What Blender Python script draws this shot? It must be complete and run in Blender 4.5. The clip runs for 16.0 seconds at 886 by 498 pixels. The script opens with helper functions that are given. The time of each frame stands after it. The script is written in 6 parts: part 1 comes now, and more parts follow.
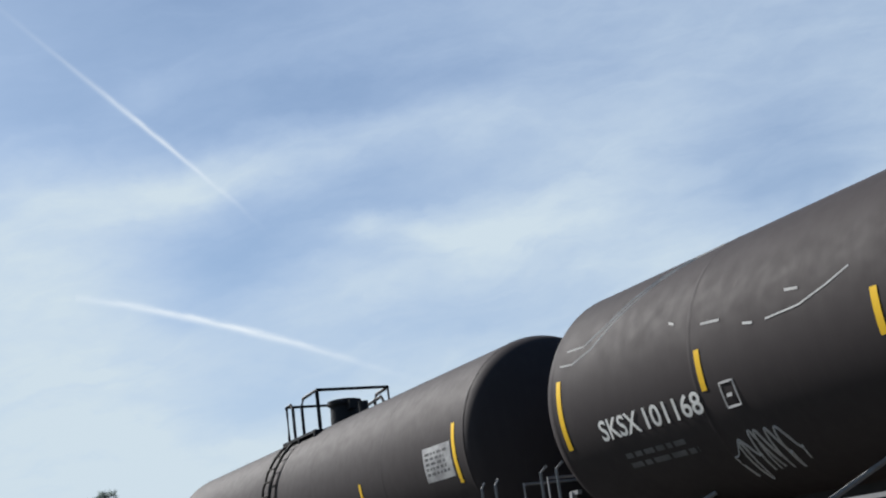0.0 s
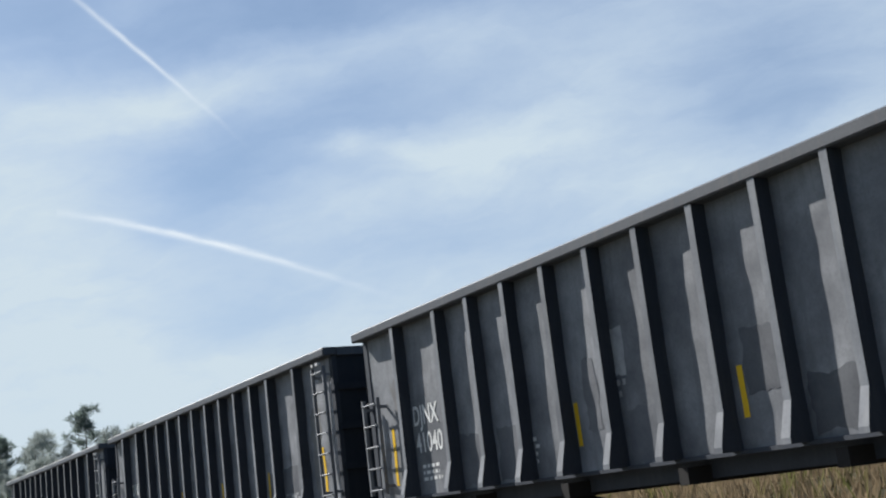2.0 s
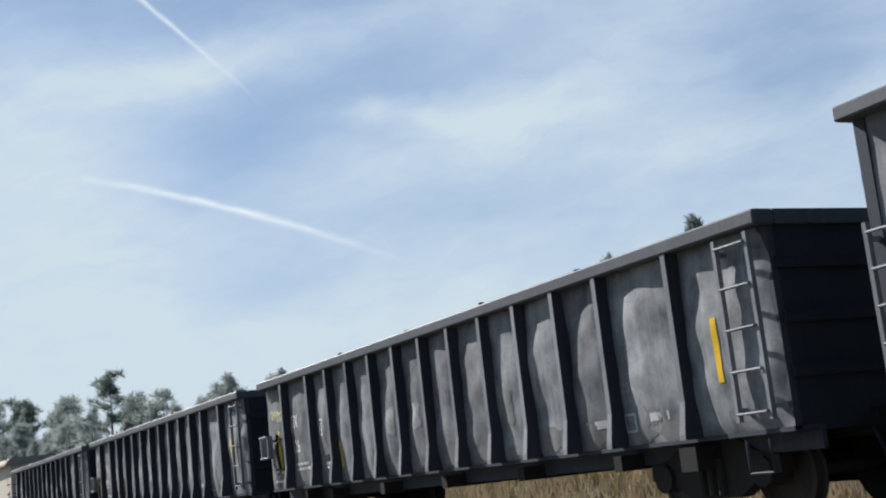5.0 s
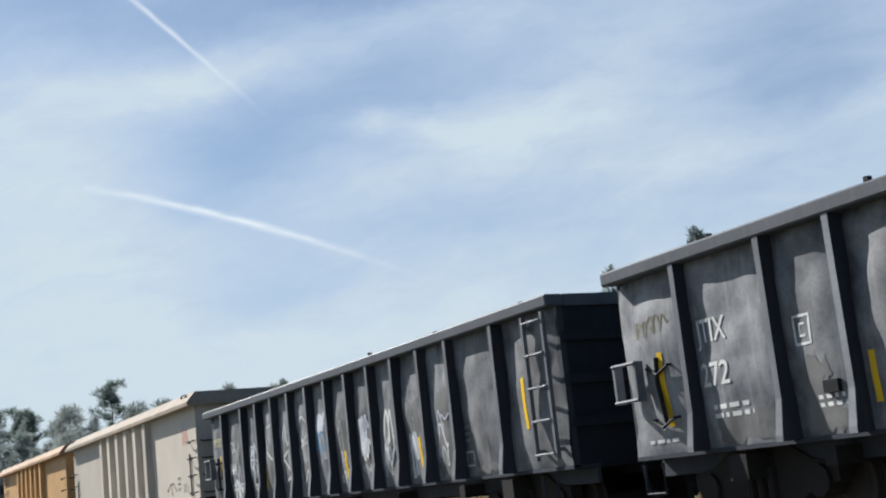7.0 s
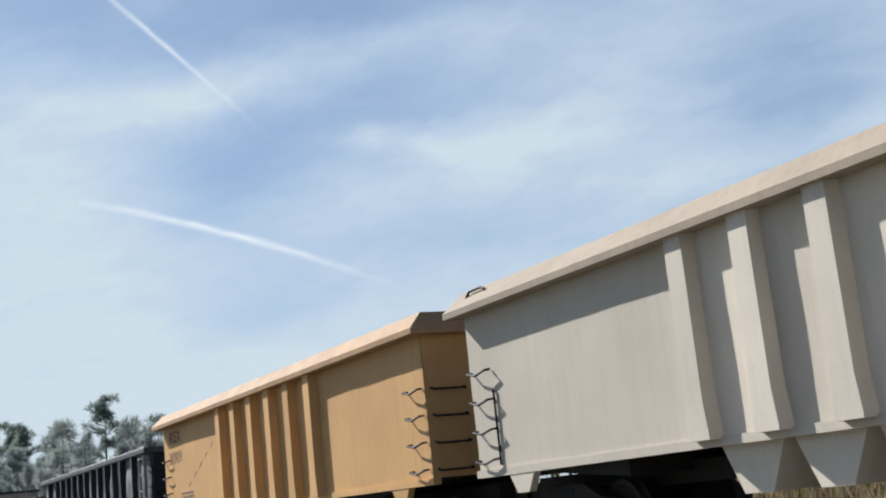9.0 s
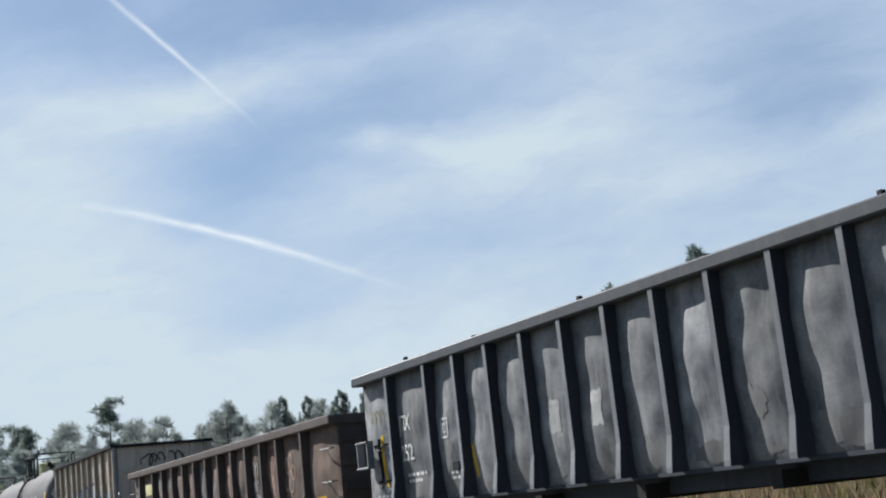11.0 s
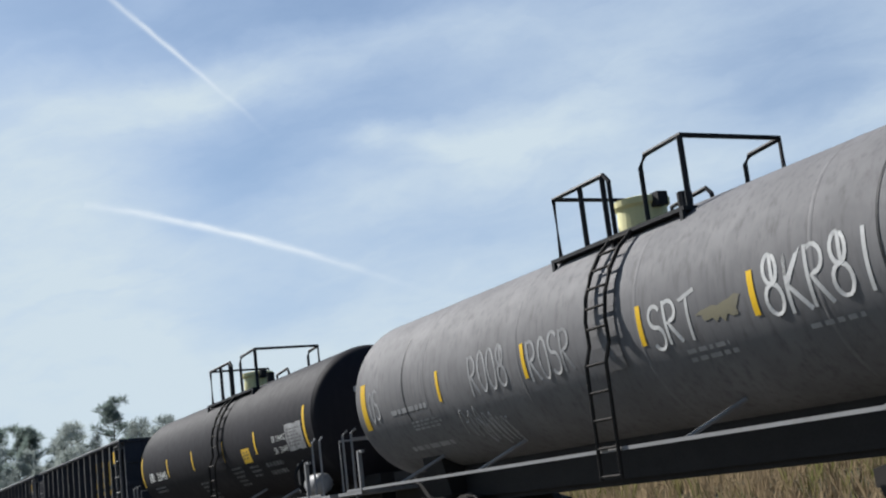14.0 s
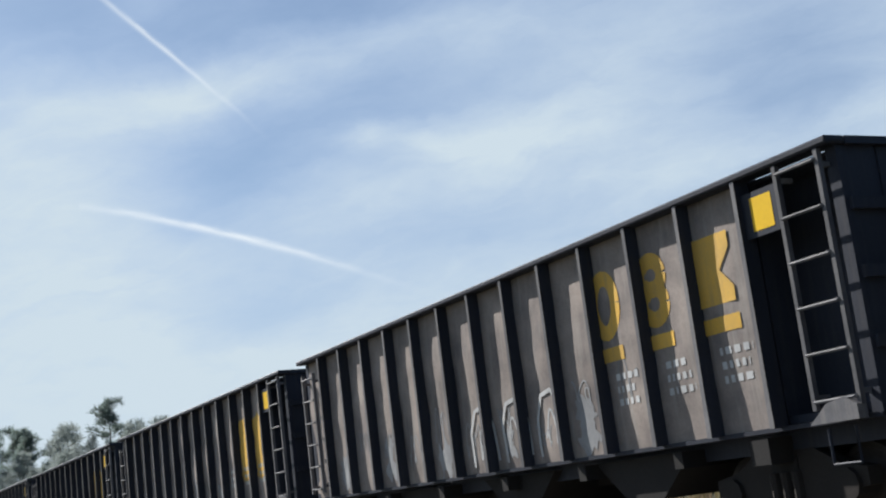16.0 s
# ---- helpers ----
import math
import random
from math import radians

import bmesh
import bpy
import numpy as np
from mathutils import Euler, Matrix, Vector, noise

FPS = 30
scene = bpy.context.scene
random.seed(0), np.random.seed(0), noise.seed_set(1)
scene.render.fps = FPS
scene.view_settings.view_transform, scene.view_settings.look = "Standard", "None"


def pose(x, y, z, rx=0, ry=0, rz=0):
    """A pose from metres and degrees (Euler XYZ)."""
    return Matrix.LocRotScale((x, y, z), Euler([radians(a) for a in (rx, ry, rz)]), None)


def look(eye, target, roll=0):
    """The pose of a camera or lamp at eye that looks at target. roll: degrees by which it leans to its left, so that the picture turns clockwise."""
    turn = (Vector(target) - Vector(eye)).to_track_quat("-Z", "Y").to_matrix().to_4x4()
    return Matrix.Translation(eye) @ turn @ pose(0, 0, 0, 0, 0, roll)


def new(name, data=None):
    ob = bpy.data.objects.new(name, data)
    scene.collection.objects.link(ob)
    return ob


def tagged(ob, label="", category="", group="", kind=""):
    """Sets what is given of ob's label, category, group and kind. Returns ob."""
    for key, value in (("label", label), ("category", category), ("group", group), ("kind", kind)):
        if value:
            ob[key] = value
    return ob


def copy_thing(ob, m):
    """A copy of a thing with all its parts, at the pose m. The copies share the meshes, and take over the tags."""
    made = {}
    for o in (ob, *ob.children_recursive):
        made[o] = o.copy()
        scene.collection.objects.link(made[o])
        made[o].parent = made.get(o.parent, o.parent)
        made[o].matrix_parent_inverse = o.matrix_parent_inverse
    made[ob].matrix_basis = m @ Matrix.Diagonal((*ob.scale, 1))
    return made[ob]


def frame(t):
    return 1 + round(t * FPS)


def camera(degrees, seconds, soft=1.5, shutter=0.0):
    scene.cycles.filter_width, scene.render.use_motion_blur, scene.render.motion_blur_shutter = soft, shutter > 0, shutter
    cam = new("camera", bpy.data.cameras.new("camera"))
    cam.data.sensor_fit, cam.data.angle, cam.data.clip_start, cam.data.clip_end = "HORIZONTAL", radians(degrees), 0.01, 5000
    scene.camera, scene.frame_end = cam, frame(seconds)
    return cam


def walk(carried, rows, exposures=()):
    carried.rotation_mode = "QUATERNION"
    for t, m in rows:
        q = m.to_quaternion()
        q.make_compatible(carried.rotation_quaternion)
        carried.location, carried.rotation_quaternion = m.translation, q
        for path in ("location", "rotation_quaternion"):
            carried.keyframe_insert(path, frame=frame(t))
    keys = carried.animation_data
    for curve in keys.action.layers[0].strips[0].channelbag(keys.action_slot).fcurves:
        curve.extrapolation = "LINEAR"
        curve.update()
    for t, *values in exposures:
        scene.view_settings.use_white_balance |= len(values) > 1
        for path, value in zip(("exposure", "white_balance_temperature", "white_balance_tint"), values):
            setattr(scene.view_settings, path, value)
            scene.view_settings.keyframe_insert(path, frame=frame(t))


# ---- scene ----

# ---- camera: stands by the track on open ground, hand-held, 1.6 m up ----
EYE = (0.0, 0.0, 1.6)
cam = camera(38.0, 16.0, soft=2.1)


def aim(yaw, pitch, roll):
    """yaw: degrees from the track's far end towards the track; pitch up; roll: the camera leans to its right."""
    a, e = radians(yaw), radians(pitch)
    way = Vector((-math.cos(e) * math.cos(a), math.cos(e) * math.sin(a), math.sin(e)))
    return look(EYE, Vector(EYE) + way, -roll)


PATH = [
    (0.0, 28.40, 14.93, 7.49), (0.5, 29.25, 14.74, 7.43), (1.0, 29.28, 13.83, 7.42), (1.5, 29.02, 12.41, 7.38),
    (2.0, 28.73, 11.26, 6.85), (2.5, 28.56, 10.44, 6.66), (3.0, 28.37, 10.08, 6.56), (3.5, 28.11, 10.00, 6.51),
    (5.8, 27.38, 10.00, 6.33), (6.5, 27.42, 10.20, 6.14), (7.0, 27.49, 10.44, 6.15),
    (7.5, 27.69, 10.76, 6.07), (8.0, 27.94, 10.95, 5.98), (10.5, 27.58, 11.32, 6.02), (11.0, 27.62, 11.22, 6.10),
    (11.5, 27.64, 11.09, 6.22), (12.0, 27.58, 11.04, 6.36), (12.5, 27.55, 11.07, 6.42), (13.0, 27.46, 11.06, 6.54),
    (13.5, 27.45, 11.08, 6.60), (14.0, 27.53, 11.02, 6.73), (14.5, 27.57, 10.97, 6.85), (15.0, 27.67, 10.88, 7.02),
    (15.5, 27.73, 10.89, 7.07), (16.0, 27.74, 10.97, 7.07),
]
walk(cam, [(t, aim(y, p, r)) for t, y, p, r in PATH])

# ---- light: high thin cloud, a sun to the left and slightly behind the camera ----
SUN_SIDE, SUN_HIGH = radians(20.5), radians(37)
to_sun = Vector((-math.cos(SUN_HIGH) * math.cos(SUN_SIDE), -math.cos(SUN_HIGH) * math.sin(SUN_SIDE), math.sin(SUN_HIGH)))
sun = new("sun", bpy.data.lights.new("sun", "SUN"))
sun.data.energy, sun.data.angle, sun.data.color = 5.0, radians(0.8), (1.0, 0.98, 0.95)
sun.matrix_world = look((0, 0, 60), Vector((0, 0, 60)) - to_sun)
scene.view_settings.exposure = 0.65


def build_sky():
    world = bpy.data.worlds.new("sky")
    scene.world = world
    world.use_nodes = True
    nt = world.node_tree
    nt.nodes.clear()

    def node(kind, **kw):
        n = nt.nodes.new(kind)
        for k, v in kw.items():
            if k == "op":
                n.operation = v
        return n

    def put(sock, v):
        if isinstance(v, (int, float, tuple)):
            sock.default_value = v
        else:
            nt.links.new(v, sock)

    def m(op, a, b=0.0, c=0.0, clamp=False):
        n = node("ShaderNodeMath", op=op)
        n.use_clamp = clamp
        put(n.inputs[0], a), put(n.inputs[1], b), put(n.inputs[2], c)
        return n.outputs[0]

    sky = node("ShaderNodeTexSky")
    sky.sky_type = "NISHITA"
    sky.sun_disc = False
    sky.sun_elevation = SUN_HIGH
    sky.sun_rotation = math.atan2(to_sun.x, to_sun.y)
    sky.air_density, sky.dust_density, sky.ozone_density = 1.0, 1.2, 1.5
    coord = node("ShaderNodeTexCoord").outputs["Generated"]

    def dot(v):
        n = node("ShaderNodeVectorMath", op="DOT_PRODUCT")
        put(n.inputs[0], coord), put(n.inputs[1], v)
        return n.outputs["Value"]

    def noise_at(scale, detail, rough, stretch, shift):
        mp = node("ShaderNodeMapping")
        put(mp.inputs["Vector"], coord)
        mp.inputs["Scale"].default_value, mp.inputs["Location"].default_value = stretch, shift
        n = node("ShaderNodeTexNoise")
        put(n.inputs["Vector"], mp.outputs[0])
        n.inputs["Scale"].default_value, n.inputs["Detail"].default_value, n.inputs["Roughness"].default_value = scale, detail, rough
        return m("SUBTRACT", n.outputs["Fac"], 0.5)

    # tangent-plane coordinates of the cloud sheet over the track
    ahead = m("MAXIMUM", dot((-0.8702, 0.4538, 0.192)), 0.05)
    u = m("DIVIDE", dot((0.4405, 0.891, -0.1098)), ahead)
    w = m("DIVIDE", dot((0.2209, 0.011, 0.9752)), ahead)
    warp1, warp2 = noise_at(9, 5, 0.6, (1, 1, 1.6), (0, 0, 0)), noise_at(9, 5, 0.6, (1, 1, 1.6), (7.3, 2.1, 4.4))
    u = m("MULTIPLY_ADD", warp1, 0.06, u)
    w = m("MULTIPLY_ADD", warp2, 0.05, w)
    # soft bodies of cloud (+) and clear gaps (-): across, up, length, width, slope in degrees, amount
    bodies = [
        (-0.32, 0.02, 0.09, 0.085, 0, 0.30), (-0.29, 0.13, 0.06, 0.03, -10, 0.16), (-0.10, 0.148, 0.13, 0.015, 13, 0.26),
        (0.052, 0.088, 0.045, 0.019, 8, 0.36), (-0.063, 0.085, 0.011, 0.007, 0, 0.26), (-0.02, 0.082, 0.04, 0.008, -6, 0.16),
        (0.15, 0.13, 0.10, 0.05, 12, 0.16), (0.26, 0.080, 0.11, 0.011, 14, 0.24), (-0.05, 0.040, 0.12, 0.014, 14, 0.14),
        (-0.18, 0.132, 0.035, 0.016, 20, 0.22), (-0.10, -0.075, 0.20, 0.035, 6, 0.18),
        (-0.168, 0.052, 0.045, 0.030, 24, -0.46), (-0.10, 0.090, 0.06, 0.018, 14, -0.24), (-0.33, 0.172, 0.07, 0.028, 0, -0.42),
        (-0.09, 0.185, 0.14, 0.022, 6, -0.42), (-0.03, 0.116, 0.07, 0.014, 8, -0.22), (0.27, 0.13, 0.045, 0.045, 20, -0.34),
        (-0.135, -0.040, 0.05, 0.020, 10, -0.22), (0.02, 0.018, 0.06, 0.02, 12, -0.10), (-0.24, 0.19, 0.03, 0.012, 30, 0.20), (-0.28, 0.26, 0.16, 0.055, 0, -0.60),
    ]
    total = m("MULTIPLY_ADD", noise_at(7, 8, 0.62, (1, 1, 2.4), (3, 1, 0)), 0.24, 0.66)
    total = m("MULTIPLY_ADD", noise_at(26, 6, 0.6, (1, 1, 2.2), (1, 5, 2)), 0.13, total)
    # long wisps drawn out along the wind
    wind = node("ShaderNodeCombineXYZ")
    put(wind.inputs[0], m("ADD", m("MULTIPLY", u, 4.0), m("MULTIPLY", w, 1.0)))
    put(wind.inputs[1], m("ADD", m("MULTIPLY", w, 17.0), m("MULTIPLY", u, -4.2)))
    wisp = node("ShaderNodeTexNoise")
    put(wisp.inputs["Vector"], wind.outputs[0])
    wisp.inputs["Scale"].default_value, wisp.inputs["Detail"].default_value, wisp.inputs["Roughness"].default_value = 2.2, 8, 0.58
    wisp.inputs["Distortion"].default_value = 0.6
    total = m("MULTIPLY_ADD", m("SUBTRACT", wisp.outputs["Fac"], 0.5), 0.30, total)
    for cu, cw, su, sw, slope, amount in bodies:
        c, s = math.cos(radians(slope)), math.sin(radians(slope))
        du, dw = m("SUBTRACT", u, cu), m("SUBTRACT", w, cw)
        a = m("ADD", m("MULTIPLY", du, c / su), m("MULTIPLY", dw, s / su))
        b = m("ADD", m("MULTIPLY", du, -s / sw), m("MULTIPLY", dw, c / sw))
        r2 = m("ADD", m("MULTIPLY", a, a), m("MULTIPLY", b, b))
        total = m("MULTIPLY_ADD", m("EXPONENT", m("MULTIPLY", r2, -0.5)), amount * 0.66, total)
    # haze thickens towards the horizon
    height = m("ABSOLUTE", dot((0.0, 0.0, 1.0)))
    haze = m("EXPONENT", m("MULTIPLY", height, -6.0))
    total = m("MULTIPLY_ADD", haze, 0.45, total)
    # the veil of ice cloud lies over the track's far end and thins to clear sky towards the other; its unseen spread is
    # set to light the car sides and keep their ends dark
    veiled = node("ShaderNodeMapRange")
    veiled.interpolation_type = "SMOOTHSTEP"
    put(veiled.inputs["Value"], dot((-0.975, -0.20, 0.08)))
    veiled.inputs["From Min"].default_value, veiled.inputs["From Max"].default_value = -0.25, 0.50
    veiled.inputs["To Min"].default_value, veiled.inputs["To Max"].default_value = 0.10, 1.0
    # and it thins overhead
    low = node("ShaderNodeMapRange")
    low.interpolation_type = "SMOOTHSTEP"
    put(low.inputs["Value"], height)
    low.inputs["From Min"].default_value, low.inputs["From Max"].default_value = 0.36, 0.75
    low.inputs["To Min"].default_value, low.inputs["To Max"].default_value = 1.0, 0.12
    mask = m("MULTIPLY", m("MULTIPLY", total, veiled.outputs["Result"]), low.outputs["Result"], clamp=True)

    blue = node("ShaderNodeMix")
    blue.data_type, blue.blend_type = "RGBA", "MULTIPLY"
    blue.inputs["Factor"].default_value = 1.0
    nt.links.new(sky.outputs[0], blue.inputs["A"])
    blue.inputs["B"].default_value = (0.037, 0.0462, 0.0535, 1)
    mix = node("ShaderNodeMix")
    mix.data_type = "RGBA"
    nt.links.new(mask, mix.inputs["Factor"])
    nt.links.new(blue.outputs["Result"], mix.inputs["A"])
    veil = node("ShaderNodeMix")
    veil.data_type = "RGBA"
    put(veil.inputs["Factor"], m("POWER", mask, 2.5))
    veil.inputs["A"].default_value, veil.inputs["B"].default_value = (0.288, 0.378, 0.538, 1), (0.396, 0.468, 0.522, 1)
    nt.links.new(veil.outputs["Result"], mix.inputs["B"])
    bg = node("ShaderNodeBackground")
    bg.inputs["Strength"].default_value = 1.0
    nt.links.new(mix.outputs["Result"], bg.inputs["Color"])
    out = node("ShaderNodeOutputWorld")
    nt.links.new(bg.outputs[0], out.inputs["Surface"])


build_sky()

# ---- materials ----


def surface(name, base, other=None, rough=0.6, metal=0.0, grain=30.0, blotch=1.6, amount=0.5, streak=0.0, streak_color=(0.2, 0.17, 0.14),
            bump=0.15, vary=0.12, spec=0.12):
    """A weathered surface: two scales of mottling, down-running streaks, fine relief, a slight shift from piece to piece."""
    mat = bpy.data.materials.new(name)
    mat.use_nodes = True
    nt = mat.node_tree
    bsdf = nt.nodes["Principled BSDF"]
    other = other or tuple(c * 0.6 for c in base)
    coord = nt.nodes.new("ShaderNodeTexCoord")
    info = nt.nodes.new("ShaderNodeObjectInfo")
    shift = nt.nodes.new("ShaderNodeVectorMath")
    shift.operation = "MULTIPLY_ADD"
    comb = nt.nodes.new("ShaderNodeCombineXYZ")
    for i in range(3):
        nt.links.new(info.outputs["Random"], comb.inputs[i])
    nt.links.new(comb.outputs[0], shift.inputs[0])
    shift.inputs[1].default_value = (40, 17, 23)
    nt.links.new(coord.outputs["Object"], shift.inputs[2])

    def noise_node(scale, detail, stretch):
        mp = nt.nodes.new("ShaderNodeMapping")
        mp.inputs["Scale"].default_value = stretch
        nt.links.new(shift.outputs[0], mp.inputs["Vector"])
        n = nt.nodes.new("ShaderNodeTexNoise")
        n.inputs["Scale"].default_value, n.inputs["Detail"].default_value, n.inputs["Roughness"].default_value = scale, detail, 0.6
        nt.links.new(mp.outputs[0], n.inputs["Vector"])
        return n.outputs["Fac"]

    def ramp(fac, a, b):
        r = nt.nodes.new("ShaderNodeMapRange")
        r.inputs["From Min"].default_value, r.inputs["From Max"].default_value = a, b
        nt.links.new(fac, r.inputs["Value"])
        return r.outputs["Result"]

    def mixed(fac, a, b, kind="MIX"):
        n = nt.nodes.new("ShaderNodeMix")
        n.data_type, n.blend_type = "RGBA", kind
        for sock, v in ((n.inputs["Factor"], fac), (n.inputs["A"], a), (n.inputs["B"], b)):
            if isinstance(v, (int, float)):
                sock.default_value = v
            elif isinstance(v, tuple):
                sock.default_value = (*v, 1)
            else:
                nt.links.new(v, sock)
        return n.outputs["Result"]

    def scaled(fac, k):
        n = nt.nodes.new("ShaderNodeMath")
        n.operation = "MULTIPLY"
        n.inputs[1].default_value = k
        nt.links.new(fac, n.inputs[0])
        return n.outputs[0]

    big, fine = noise_node(blotch, 6, (1, 1, 1)), noise_node(grain, 4, (1, 1, 1))
    color = mixed(scaled(ramp(big, 0.35, 0.68), amount), base, other)
    color = mixed(scaled(ramp(fine, 0.45, 0.75), 0.35), color, other)
    if streak:
        runs = noise_node(5.0, 5, (2.2, 2.2, 0.16))
        color = mixed(scaled(ramp(runs, 0.5, 0.75), streak), color, streak_color)
    hsv = nt.nodes.new("ShaderNodeHueSaturation")
    nt.links.new(color, hsv.inputs["Color"])
    value = nt.nodes.new("ShaderNodeMapRange")
    nt.links.new(info.outputs["Random"], value.inputs["Value"])
    value.inputs["To Min"].default_value, value.inputs["To Max"].default_value = 1 - vary, 1 + vary
    nt.links.new(value.outputs["Result"], hsv.inputs["Value"])
    nt.links.new(hsv.outputs["Color"], bsdf.inputs["Base Color"])
    rr = nt.nodes.new("ShaderNodeMapRange")
    nt.links.new(fine, rr.inputs["Value"])
    rr.inputs["To Min"].default_value, rr.inputs["To Max"].default_value = max(0.05, rough - 0.12), min(1.0, rough + 0.12)
    nt.links.new(rr.outputs["Result"], bsdf.inputs["Roughness"])
    bsdf.inputs["Metallic"].default_value = metal
    bsdf.inputs["Specular IOR Level"].default_value = spec
    if bump:
        b = nt.nodes.new("ShaderNodeBump")
        b.inputs["Strength"].default_value, b.inputs["Distance"].default_value = bump, 0.01
        nt.links.new(fine, b.inputs["Height"])
        nt.links.new(b.outputs["Normal"], bsdf.inputs["Normal"])
    return mat


